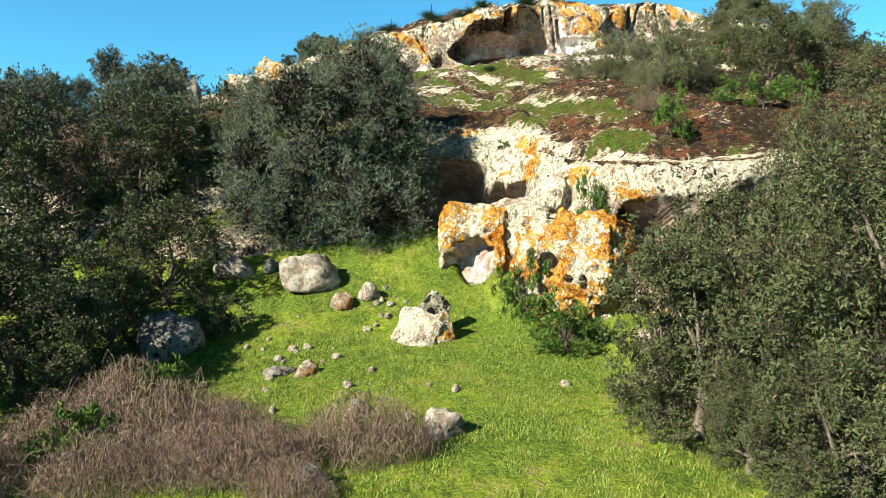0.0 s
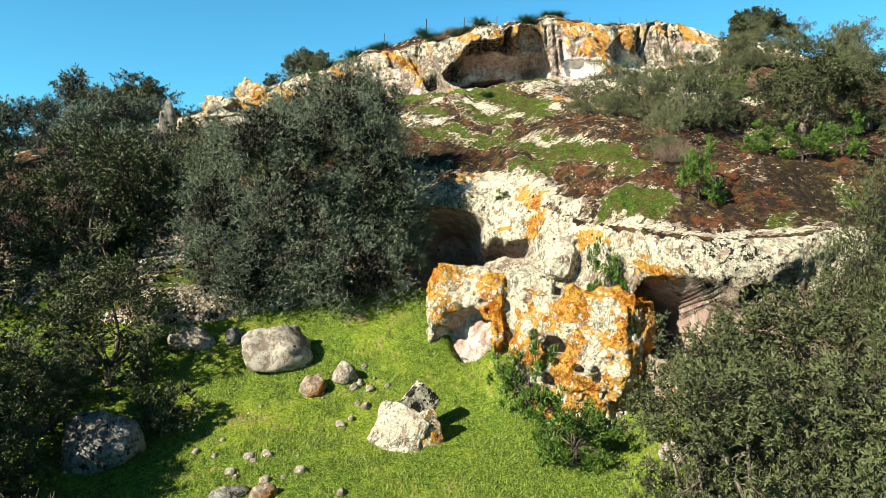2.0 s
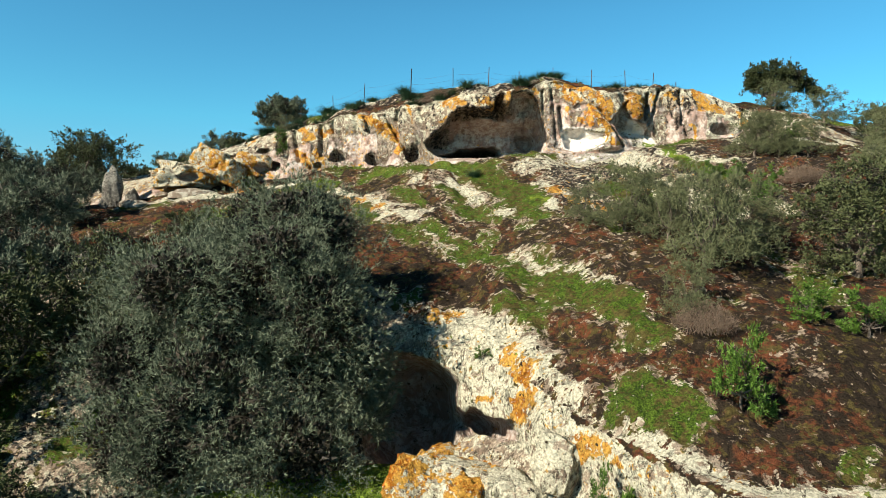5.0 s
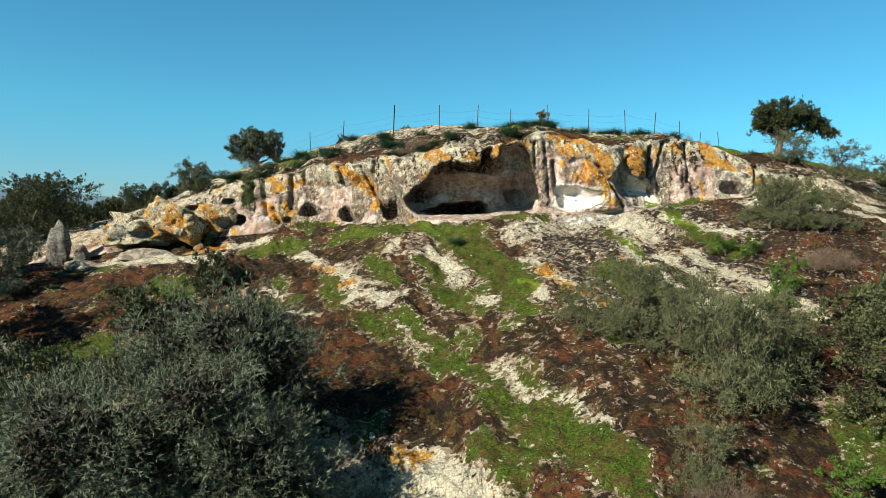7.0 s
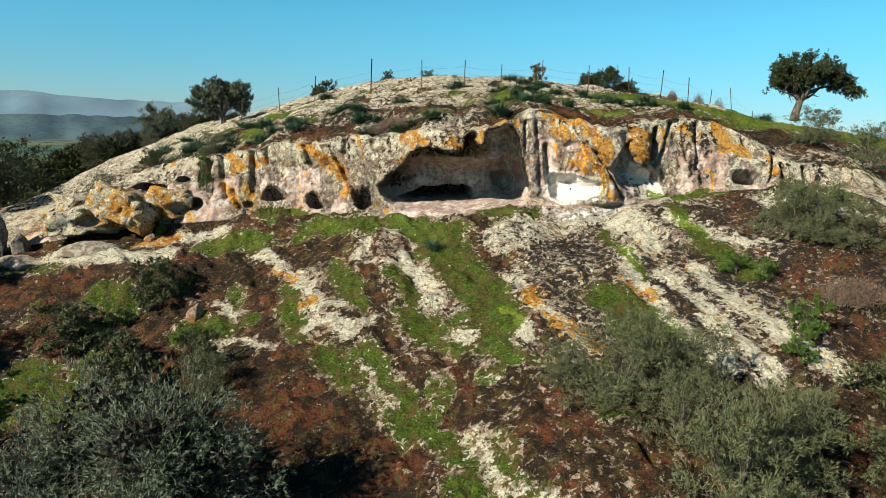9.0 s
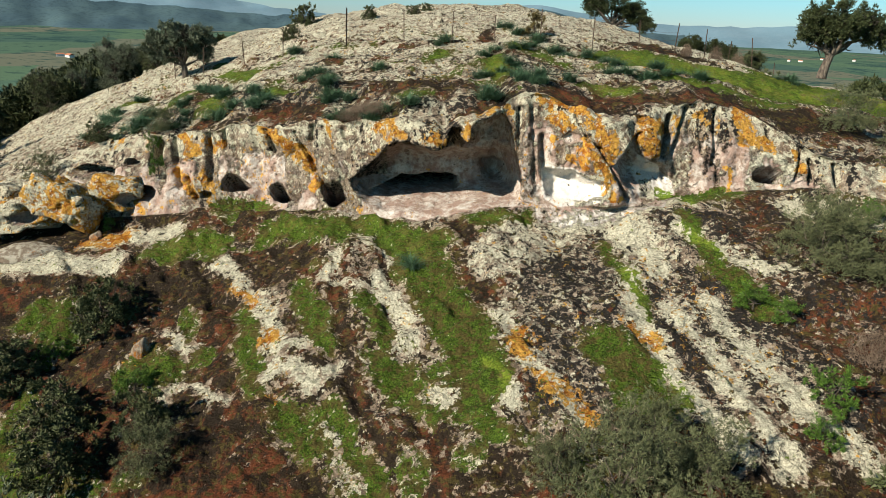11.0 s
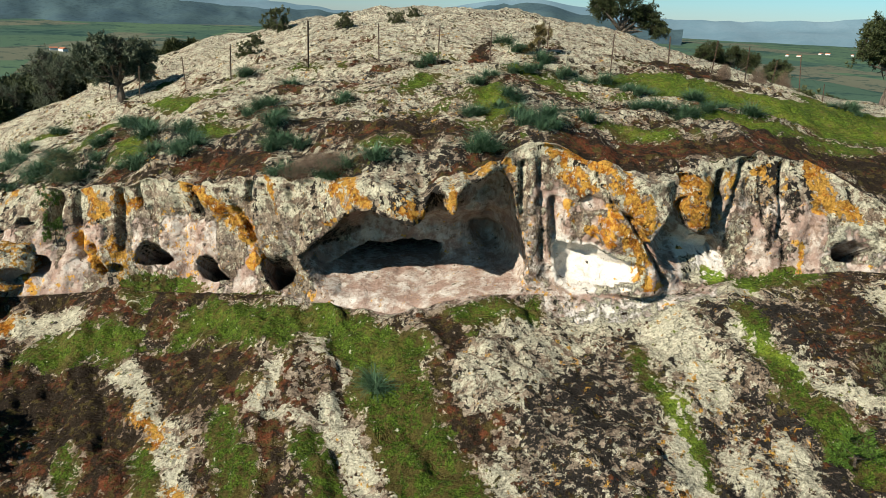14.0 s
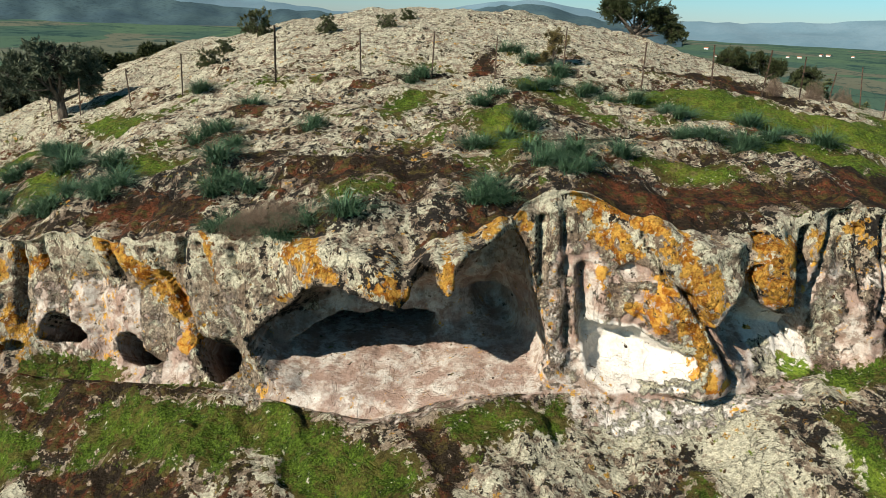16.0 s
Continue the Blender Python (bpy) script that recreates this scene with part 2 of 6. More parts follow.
olive_leaf = leaf_material("olive_leaves", (0.046, 0.060, 0.034), (0.142, 0.162, 0.104))
lentisk_leaf = leaf_material("lentisk_leaves", (0.034, 0.043, 0.015), (0.090, 0.100, 0.040))
bright_leaf = leaf_material("shrub_leaves", (0.026, 0.056, 0.006), (0.085, 0.155, 0.020))
grey_leaf = leaf_material("grey_shrub_leaves", (0.046, 0.054, 0.022), (0.125, 0.132, 0.062))
dry_twig = leaf_material("dry_twigs", (0.070, 0.046, 0.030), (0.210, 0.150, 0.105))
oak_leaf = leaf_material("oak_leaves", (0.014, 0.022, 0.007), (0.062, 0.072, 0.026))
asphodel_leaf = leaf_material("asphodel_leaves", (0.024, 0.060, 0.030), (0.080, 0.140, 0.070))
straw_leaf = leaf_material("straw_leaves", (0.060, 0.045, 0.014), (0.150, 0.115, 0.040))
grass_blade = leaf_material("grass_blades", (0.060, 0.098, 0.014), (0.215, 0.255, 0.046))


def make_bark():
    n = Nodes("bark", 0.9, 0.1)
    v = n.noise(9, 6, 0.7, n.coord((1, 1, 0.25)))
    return n.done(n.mix(n.band(v, 0.35, 0.65), (0.045, 0.035, 0.028), (0.16, 0.13, 0.10)), v, 0.8, 0.03)


bark = make_bark()
# near-black inner leaves: shade between the clumps put into their colour
core_shade = leaf_material("dark_crown_cores", (0.014, 0.011, 0.007), (0.034, 0.028, 0.018))

# ---- the land: meadow, lower outcrop, rocky slope, cliff with tombs, domed top ----
KX = (-25, -14, -8, -3, 0, 1.2, 2.2, 3.2, 4.2, 5.2, 6.2, 8, 10, 13, 18, 30)
K1Y = (24, 25, 25, 25.8, 26, 25.6, 24.4, 22.9, 21.7, 20.2, 19.0, 18.6, 19, 19.6, 20, 20)
K1Z = (7.3, 7.8, 7.6, 8.4, 8.9, 8.6, 7.8, 7.0, 6.5, 6.3, 6.4, 7.0, 7.6, 8.2, 9, 9)
KBY = (27, 27.5, 27, 26.6, 26.3, 25.9, 24.6, 23.1, 21.95, 20.6, 19.3, 18.8, 19.0, 19.6, 20, 20)
KBZ = (9, 9.5, 9.2, 9.6, 9.7, 9.5, 9.35, 9.3, 9.2, 8.9, 8.5, 8.6, 8.9, 9.3, 9.6, 9.6)
KAY = (29, 30, 29.5, 27.4, 26.9, 26.4, 25.4, 23.9, 22.3, 20.6, 18.95, 18.5, 18.8, 19.4, 20, 20)
KAZ = (10, 11, 10.8, 10.4, 10.1, 10.0, 9.85, 9.9, 9.75, 9.8, 9.7, 9.7, 10.0, 10.3, 10.6, 10.6)
K2Y = (32, 33, 32, 29, 28, 27.0, 25.8, 24.2, 22.6, 20.8, 19.1, 18.7, 18.9, 19.6, 20.2, 20.2)
K2Z = (11.5, 12.6, 12.6, 12.9, 12.6, 12.3, 11.9, 11.7, 11.1, 11.0, 10.65, 10.6, 10.9, 11.2, 11.5, 11.5)
CX = (-30, -16, -12, -9, -5.4, -3, -1.5, 0, 3, 4.5, 6.5, 9.5, 12, 15, 18, 22, 30)
CY = (44, 43.2, 43.6, 43.5, 43.4, 42.9, 42.5, 42, 41.2, 41.3, 41.2, 41, 41.4, 41.3, 40, 40, 41)
CZ = (14, 16, 16.9, 17.4, 17.8, 18.0, 18.2, 18.4, 18.2, 18.8, 19, 19, 19.5, 19.9, 20, 19.5, 18)
TX = (-30, -16, -12, -10, -7, -5.6, -4.4, -3.2, -1.9, -0.8, 0.5, 1.8, 2.8, 3.2, 3.6, 4.3, 4.8, 5.4, 5.9, 6.3, 6.7, 7.4, 8.4, 9.0, 9.6, 10.3, 11.3, 12.1, 12.8, 14, 16.5, 19, 22, 30)
TY = (48, 46, 46.8, 46.6, 45.2, 44.6, 44.1, 43.7, 43.4, 43.1, 42.6, 42, 41.6, 41.5, 41.6, 41.7, 41.9, 42.2, 42.4, 42.5, 42.5, 42.3, 42.0, 41.9, 41.9, 42.1, 42.4, 42.6, 42.6, 42.6, 41.2, 41, 42, 44)
TZ = (15, 17.5, 19, 19.8, 20.4, 20.66, 20.95, 21.05, 21.2, 21.42, 21.54, 21.75, 21.95, 21.72, 21.72, 21.92, 22.06, 22.24, 22.45, 22.78, 22.72, 22.56, 22.3, 22.12, 22.1, 22.32, 22.4, 22.56, 22.6, 22.4, 21.2, 20.8, 20, 18.5)


def meadow(x, y):
    z = np.interp(y, (-300, -60, 0, 14, 17.5, 20.5, 23, 26, 30), (-4, 0.5, 3.4, 4.55, 5.0, 5.75, 6.9, 8.6, 9.5))
    z = z - 1.2 * np.exp(-(((x - 1.7) / 1.0) ** 4 + ((y - 24.2) / 1.0) ** 4))
    return z - 0.02 * np.clip(-x - 4, 0, 30) + 0.10 * fbm(x / 3.0, y / 3.0, seed=3, octaves=3)


def dome(x, y):
    dx, dy = x - 4.0, y - 80.0
    a = np.where(dx < 0, 0.0165, 0.0042 + 0.0078 * step(50, 62, y))
    b = np.where(dy < 0, 0.0031, 0.0016)
    knoll = 6.0 * np.exp(-((x + 36) / 17) ** 2 - ((y - 106) / 24) ** 2)
    shoulder = 1.25 * step(-9, -14, x) * step(-26, -20, x) * step(51, 64, y) * step(92, 74, y)
    return knoll + shoulder + 26.2 - a * dx * dx / (1 + dx * dx / np.where(dx < 0, 2500, 900)) - b * dy * dy / (1 + dy * dy / 4000)


def faraway(x, y, z):
    """The high ground falls to a wide plain far off."""
    f = step(75, 420, np.hypot(x, y - 40))
    hills = 14 * vnoise(x / 260, y / 260, seed=61) + 8 * vnoise(x / 110, y / 110, seed=62)
    return z * (1 - f) + f * (-52 + hills * step(2600, 600, np.hypot(x, y)))


# pits cut into the cliff: centre along it, height, half width, half height, depth, hardness of the rim
PITS = [
    (14.87, 20.34, 0.47, 0.27, 4.5, 9), (16.2, 20.5, 0.09, 0.45, 0.9, 3), (17.0, 20.5, 0.14, 0.40, 1.2, 3), (-10.2, 18.75, 0.7, 0.2, 1.3, 5), (-11.1, 17.4, 0.5, 0.32, 1.5, 5),
    (-7.9, 18.3, 0.5, 0.26, 1.0, 5), (-7.5, 19.6, 0.28, 0.5, 0.9, 3), (-8.5, 19.2, 0.35, 0.15, 0.6, 4), (-5.35, 18.35, 0.2, 0.15, 0.4, 4), (10.31, 22.1, 0.16, 0.07, 0.3, 5),
]
# outlines along the cliff and in height: three small tombs, the great cave with the chamber and recess in its back, the white niche, a cup in the slab, the hollow beside it
TOMBS = [
    [(-4.74, 18.61), (-4.71, 18.97), (-4.53, 19.18), (-4.27, 19.23), (-3.97, 19.12), (-3.67, 18.99), (-3.59, 18.82), (-3.71, 18.71), (-4.1, 18.6), (-4.43, 18.52)],
    [(-2.83, 18.85), (-2.74, 19.02), (-2.45, 19.11), (-2.23, 18.94), (-2.16, 18.7), (-1.82, 18.63), (-1.7, 18.58), (-1.9, 18.46), (-2.28, 18.35), (-2.59, 18.4), (-2.79, 18.57)],
    [(-0.86, 19.11), (-0.72, 19.31), (-0.31, 19.48), (-0.03, 19.34), (0.19, 19.01), (0.06, 18.74), (-0.25, 18.53), (-0.49, 18.46), (-0.7, 18.79)],
]
HALL = [(0.27, 19.46), (0.75, 19.92), (1.25, 20.39), (1.62, 20.85), (1.9, 21.07), (2.3, 21.13), (2.73, 21.03), (3.04, 20.95), (3.26, 20.94), (3.48, 20.99), (3.64, 21.14), (3.69, 21.5), (3.77, 21.68), (4.02, 21.7), (4.09, 21.6), (4.07, 21.42),
        (4.2, 21.25), (4.38, 21.31), (4.42, 21.65), (4.5, 21.76), (4.7, 21.86), (5.1, 22.0), (5.45, 22.06), (5.7, 21.95), (5.88, 21.6), (6.0, 21.09), (6.18, 20.39), (6.33, 20.0), (6.36, 19.5), (6.2, 19.1), (5.75, 18.85), (5.1, 18.75), (4.5, 18.6), (3.4, 18.55), (2.5, 18.5), (1.6, 18.55), (0.9, 18.75), (0.38, 19.1)]
CHAMBER = [(0.9, 18.95), (1.6, 19.15), (2.04, 19.39), (2.54, 19.41), (3.28, 19.5), (3.85, 19.52), (4.14, 19.4), (4.21, 19.18), (4.12, 18.98), (3.55, 18.88), (2.54, 18.82), (1.52, 18.8)]
RECESS = [(4.92, 20.2), (5.29, 20.27), (6.0, 20.23), (6.21, 19.79), (6.14, 19.19), (5.8, 19.02), (5.36, 19.17), (5.04, 19.49), (4.87, 19.87)]
NICHE = [(7.18, 20.32), (7.52, 20.25), (7.98, 20.28), (8.3, 20.15), (8.66, 20.07), (9.05, 20.03), (9.16, 19.87), (9.1, 19.57), (8.55, 19.19), (7.52, 19.11), (7.19, 19.29), (7.12, 19.6), (7.09, 19.96)]
CUP = [(7.62, 21.33), (7.84, 21.57), (8.2, 21.54), (8.33, 21.28), (8.0, 21.07), (7.74, 21.07)]
BOWL = [(9.25, 20.53), (9.48, 20.79), (9.71, 21.17), (9.97, 21.45), (10.28, 21.7), (10.21, 21.34), (10.4, 20.93), (10.84, 20.66), (11.26, 20.5), (11.83, 19.92), (11.85, 19.53), (11.54, 19.36), (10.75, 19.3), (10.47, 19.3), (9.79, 19.92)]
# how far the face stands out (minus) or back along its length: upper part, lower part
OUT_X = (-9, -6, -4.2, -3, -2, -0.8, 0.5, 1.5, 2.5, 3.4, 4.45, 5.0, 5.6, 6.0, 6.45, 6.95, 7.6, 8.4, 9.2, 9.7, 10.2, 11, 12, 13)
OUT_HIGH = (0, 0, 0.1, -0.05, -0.1, 0, 0.1, -0.25, -0.55, -0.8, -0.95, -0.6, -0.1, 0.05, 0.0, 0.25, 0.1, -0.3, -0.55, -0.5, -0.2, 0.0, 0.1, 0.1)
OUT_LOW = (0, 0.1, 0.3, 0.35, 0.35, 0.1, 0.1, 0.2, 0.3, 0.3, 0.3, 0.3, 0.3, 0.2, 0.15, 0.4, 0.3, -0.1, -0.45, -0.3, 0.1, 0.4, 0.4, 0.1)
# clefts: from along, height to along, height, half width, depth
CLEFTS = [
    (8.04, 22.1, 8.39, 21.46, 0.035, 0.25), (8.39, 21.46, 8.87, 21.05, 0.04, 0.3), (8.87, 21.05, 9.27, 20.45, 0.045, 0.35), (9.27, 20.45, 9.95, 19.4, 0.06, 0.5),
    (12.12, 22.4, 11.8, 21.75, 0.045, 0.35), (11.8, 21.75, 11.74, 21.29, 0.045, 0.35), (11.74, 21.29, 11.45, 20.7, 0.07, 0.4), (11.4, 20.7, 11.5, 19.9, 0.09, 0.45),
    (11.45, 22.15, 11.23, 20.8, 0.085, 0.9), (-1.85, 20.95, -1.27, 19.93, 0.045, 0.3), (-1.27, 19.93, -0.78, 19.27, 0.06, 0.35), (-2.96, 20.95, -2.66, 20.15, 0.07, 0.25),
    (-1.17, 21.15, -1.2, 20.73, 0.10, 0.3), (-4.72, 20.7, -4.63, 20.1, 0.08, 0.3), (6.58, 22.25, 6.78, 19.75, 0.07, 0.22), (6.95, 21.3, 7.12, 19.85, 0.10, 0.35), (6.12, 22.2, 6.16, 21.0, 0.08, 0.3),
    (-0.06, 21.2, 0.45, 20.15, 0.06, 0.16), (-0.78, 21.2, -0.24, 20.23, 0.07, 0.2), (0.35, 21.3, 0.8, 20.4, 0.05, 0.12), (13.1, 22.3, 13.0, 20.6, 0.08, 0.3), (12.55, 22.2, 12.6, 20.9, 0.07, 0.2),
    (-5.35, 20.5, -5.2, 18.9, 0.10, 0.3), (-6.9, 20.4, -6.4, 18.6, 0.10, 0.35), (-7.7, 20.2, -7.1, 18.7, 0.22, 0.5), (-6.1, 18.9, -5.7, 18.2, 0.10, 0.3), (15.9, 21.3, 15.75, 20.2, 0.06, 0.3),
]
# pits in the lower outcrop: centre x, height, half width, half height, depth, hardness
LOW = [
    (2.46, 10.22, 0.56, 0.33, 3.5, 8), (1.55, 10.05, 0.55, 0.32, 2.6, 5), (0.42, 10.1, 1.25, 1.35, 4.5, 5), (5.95, 8.75, 0.70, 0.95, 4.5, 8),
    (7.45, 9.4, 0.26, 0.26, 1.1, 7), (8.3, 9.2, 0.12, 0.12, 0.4, 5), (9.2, 9.9, 0.10, 0.10, 0.3, 4),
]


def pits(px, pz, rows):
    d = np.zeros_like(px)
    for cx, cz, rx, rz, deep, hard in rows:
        wob = 1 + 0.10 * vnoise(px * 1.7, pz * 1.7, seed=21)
        r = (np.abs((px - cx) / rx) ** 3 + np.abs((pz - cz) / rz) ** 3) ** (1 / 3) * wob
        d = np.maximum(d, deep * np.clip(step(0, 1, (1.12 - r) * hard), 0, 1) * (0.75 + 0.25 * np.clip(1.2 - r, 0, 1)))
    return d


def inset(px, pz, ring):
    """How far inside a ring a place lies (outside: minus)."""
    best, odd = np.full(px.shape, 9.0), np.zeros(px.shape, bool)
    for (x0, z0), (x1, z1) in zip(ring, ring[1:] + ring[:1]):
        ex, ez = x1 - x0, z1 - z0
        t = np.clip(((px - x0) * ex + (pz - z0) * ez) / (ex * ex + ez * ez), 0, 1)
        best = np.minimum(best, np.hypot(px - x0 - t * ex, pz - z0 - t * ez))
        if z0 != z1:
            odd ^= ((z0 > pz) != (z1 > pz)) & (px < x0 + (pz - z0) / (z1 - z0) * ex)
    return np.where(odd, best, -best)


def hollow(px, pz, ring, deep, floor, rise, soft=0.7):
    """A cave mouth: a sharp brow, a rounded back, and a floor that climbs inwards."""
    d = inset(px, pz, ring) + 0.03 * fbm(px * 2.6, pz * 2.6, seed=24, octaves=3)
    back = deep * (0.55 * step(-0.02, 0.09, d) + 0.45 * step(0.06, soft, d))
    return np.minimum(back, np.maximum(0, pz - floor) * rise)


def tomb(px, pz, ring, deep):
    return deep * step(-0.02, 0.10, inset(px, pz, ring) + 0.025 * fbm(px * 4, pz * 4, seed=26, octaves=2))


def cleft(px, pz, x0, z0, x1, z1, wide):
    """A narrow groove along a line, fading at its ends."""
    ex, ez = x1 - x0, z1 - z0
    t = np.clip(((px - x0) * ex + (pz - z0) * ez) / (ex * ex + ez * ez), 0, 1)
    wob = 0.03 * fbm(px / 0.3, pz / 0.3, seed=33, octaves=2)
    return np.exp(-((np.hypot(px - x0 - t * ex, pz - z0 - t * ez) + wob) / wide) ** 2)


def spread(fine, lo, hi, far, grow=1.12):
    """Stations: even between lo and hi, then growing outwards as far as far."""
    mid = list(np.arange(lo, hi + fine / 2, fine))
    s, out = fine, [hi]
    while out[-1] < far:
        s *= grow
        out.append(out[-1] + s)
    s, back = fine, [lo]
    while back[-1] > -far:
        s *= grow
        back.append(back[-1] - s)
    return np.array(back[:0:-1] + mid + out[1:])


gx = spread(FINE, -9.0, 19.0, 4200)
NX = len(gx)
k1y, k1z = curve(gx, KX, K1Y), curve(gx, KX, K1Z)
kby, kbz = curve(gx, KX, KBY), curve(gx, KX, KBZ)
kay, kaz = curve(gx, KX, KAY), curve(gx, KX, KAZ)
k2y, k2z = curve(gx, KX, K2Y), curve(gx, KX, K2Z)
k3y, k3z = curve(gx, CX, CY), curve(gx, CX, CZ)
k4y, k4z = curve(gx, TX, TY, 0.25), curve(gx, TX, TZ, 0.22)
k2z = k2z + 0.14 * vnoise(gx / 1.3, 0 * gx, seed=44)
k4z = k4z + 0.09 * vnoise(gx / 0.7, 0 * gx, seed=45) + 0.07 * vnoise(gx / 0.25, 0 * gx, seed=46)

rows_y, rows_z, kind = [], [], []
# meadow, seen from above the near edge
s = np.concatenate([[-600, -260, -120, -60, -30, -15, -6, -1], np.linspace(3, 26, N_MEADOW)])
for v in s:
    y = np.where(v > 3, 3 + (k1y - 3) * (v - 3) / 23, v)
    m = meadow(gx, y)
    z = m + (k1z - meadow(gx, k1y)) * step(-5, 0, y - k1y)
    rows_y.append(y), rows_z.append(z), kind.append(0)


def strip(ya, za, yb, zb, n, code, bulge=0.0, lift=0.0):
    for v in (np.arange(n) + 1) / n:
        w = v + lift * v * (1 - v)
        rows_y.append(ya + (yb - ya) * v - bulge * np.sin(math.pi * v))
        rows_z.append(za + (zb - za) * w), kind.append(code)


strip(k1y, k1z, kby, kbz, N_LOW, 1, 0.25, 0.6)
strip(kby, kbz, kay, kaz, N_LOW // 2, 1, 0.0, 0.3)
strip(kay, kaz, k2y, k2z, N_LOW, 1, 0.22, 0.4)
strip(k2y, k2z, k3y, k3z, N_SLOPE, 2, 0.0, 0.12)
strip(k3y, k3z, k4y, k4z, N_CLIFF, 3, 0.15, 0.0)
back = np.concatenate([np.linspace(0.06, 1, 14) ** 1.3, 1 + np.cumsum(np.full(N_TOP, 0.16)), []])
g = 0.2
tail = [back[-1]]
while tail[-1] < 4400:
    g *= 1.085
    tail.append(tail[-1] + g)
back = np.concatenate([back, tail[1:]])
for v in back:
    y = k4y + v
    rows_y.append(y)
    rows_z.append(dome(gx, y) + (k4z - dome(gx, k4y)) * np.exp(-v / 4.5)), kind.append(4)
PY, PZ, kind = np.array(rows_y), np.array(rows_z), np.array(kind)
NY = len(kind)
PX = np.broadcast_to(gx, PY.shape).copy()
inner = step(60, 25, np.abs(PX - 4)) * step(130, 70, PY)

# cliff: caves, flutes and cracks push the face back
c = kind == 3
px, pz = PX[c], PZ[c]
rise = np.repeat(np.linspace(0, 1, N_CLIFF + 1)[1:, None], NX, 1)
ends = np.sin(math.pi * np.clip(rise * 1.0, 0, 1)) ** 0.35
ridge = 0.13 * vnoise(px / 0.55 + 0.35 * pz, pz / 3.2, seed=11) + 0.08 * vnoise(px / 0.22 + 0.45 * pz, pz / 1.6, seed=12)
ridge = ridge + 0.15 * vnoise(px / 2.3, pz / 3.5, seed=13)
chip = 0.07 * fbm(px / 0.35, pz / 0.35, seed=14, octaves=4, gain=0.55)
high, deep_low = np.interp(px, OUT_X, OUT_HIGH), np.interp(px, OUT_X, OUT_LOW)
stand_out = deep_low + (high - deep_low) * step(20.0, 20.9, pz)
tombs = np.maximum(np.maximum(tomb(px, pz, TOMBS[0], 3.5), tomb(px, pz, TOMBS[1], 3.0)), tomb(px, pz, TOMBS[2], 2.6))
doors = np.maximum(pits(px, pz, PITS[:1]), tombs)
upper = step(4.3, 5.0, px) * step(20.4, 21.0, pz)
hall_cut = hollow(px, pz, HALL, 2.3, 18.5, 4.2) * (1 - 0.30 * upper)
chamber = tomb(px, pz, CHAMBER, 3.2)
recess = 0.7 * step(0, 0.35, inset(px, pz, RECESS))
niche_cut = hollow(px, pz, NICHE, 0.75, 18.95, 1.7, 0.4)
bowl_cut = hollow(px, pz, BOWL, 1.3, 19.6, 2.2, 0.6) * (1 - 0.55 * step(9.9, 10.7, px))
cut = np.maximum.reduce([pits(px, pz, PITS), tombs, hall_cut + chamber + recess, niche_cut, bowl_cut, 0.3 * step(-0.02, 0.15, inset(px, pz, CUP))])
for x0, z0, x1, z1, wide, deep in CLEFTS:
    cut = cut + deep * cleft(px, pz, x0, z0, x1, z1, wide)
gate = step(0.0, 0.25, pz - k3z[None, :]) * step(0.0, 0.12, k4z[None, :] - pz)
lobe = -0.35 * step(0.0, 0.2, inset(px, pz, [(10.0, 21.9), (10.6, 22.2), (11.2, 22.0), (11.1, 20.75), (10.75, 20.75), (10.3, 21.05), (10.15, 21.5)]))
teeth = -0.12 * step(0.16, 0.0, np.abs(px - 3.3 - 0.3 * (20.95 - pz))) * step(21.7, 21.3, pz) - 0.15 * step(0.17, 0.0, np.abs(px - 4.3)) * step(21.8, 21.4, pz)
face_cut = hall_cut > 0.2
PY[c] += (ends * (ridge + chip + lobe + np.where(face_cut, 0, teeth)) + gate * stand_out * (1 - 0.6 * step(0.0, 0.4, hall_cut) * step(20.6, 20.9, pz)) + gate * cut) * inner[c]
CLIFF_CUT = np.zeros_like(PY)
CAVE = np.zeros_like(PY)
CAVE[c] = np.maximum.reduce([doors, hall_cut, niche_cut * 1.3, bowl_cut, 0.5 * step(0, 0.1, inset(px, pz, CUP))])
CLIFF_CUT[c] = cut
PZ[c] -= 0.65 * np.minimum(doors, 2.5) * inner[c]

# lower outcrop: the same, smaller
o = kind == 1
px, pz = PX[o], PZ[o]
near = step(-6, -2, px) * step(16, 11, px)
low = pits(px, pz, LOW) * step(0.0, 0.15, pz - k1z[None, :])
rough = 0.17 * fbm(px / 1.1, pz / 1.1, PY[o] / 1.1, seed=15, octaves=4)
ramp = np.linspace(0, 1, o.sum())[:, None]
edge = np.minimum(step(0, 0.05, ramp), step(1, 0.95, ramp))
PY[o] += (low * near + rough * edge) * inner[o]
PZ[o] += 0.12 * fbm(px / 0.8, PY[o] / 0.8, pz / 0.8, seed=16, octaves=3) * edge * inner[o]
PZ[o] -= 0.28 * pits(px, pz, [p for p in LOW if p[4] > 2.5]) * near * inner[o]
CLIFF_CUT[o] = low

# slope: rock ribs running down to the right, steps and hollows
DOWN = (0.52, -0.854)


def along(x, y):
    return x * DOWN[0] + y * DOWN[1], x * -DOWN[1] + y * DOWN[0]


def rib(x, y):
    u, w = along(x, y)
    bend = 0.8 * vnoise(u / 5, w / 5, seed=51)
    return fbm((w + bend) / 1.25, u / 5.5, seed=52, octaves=3, gain=0.55)


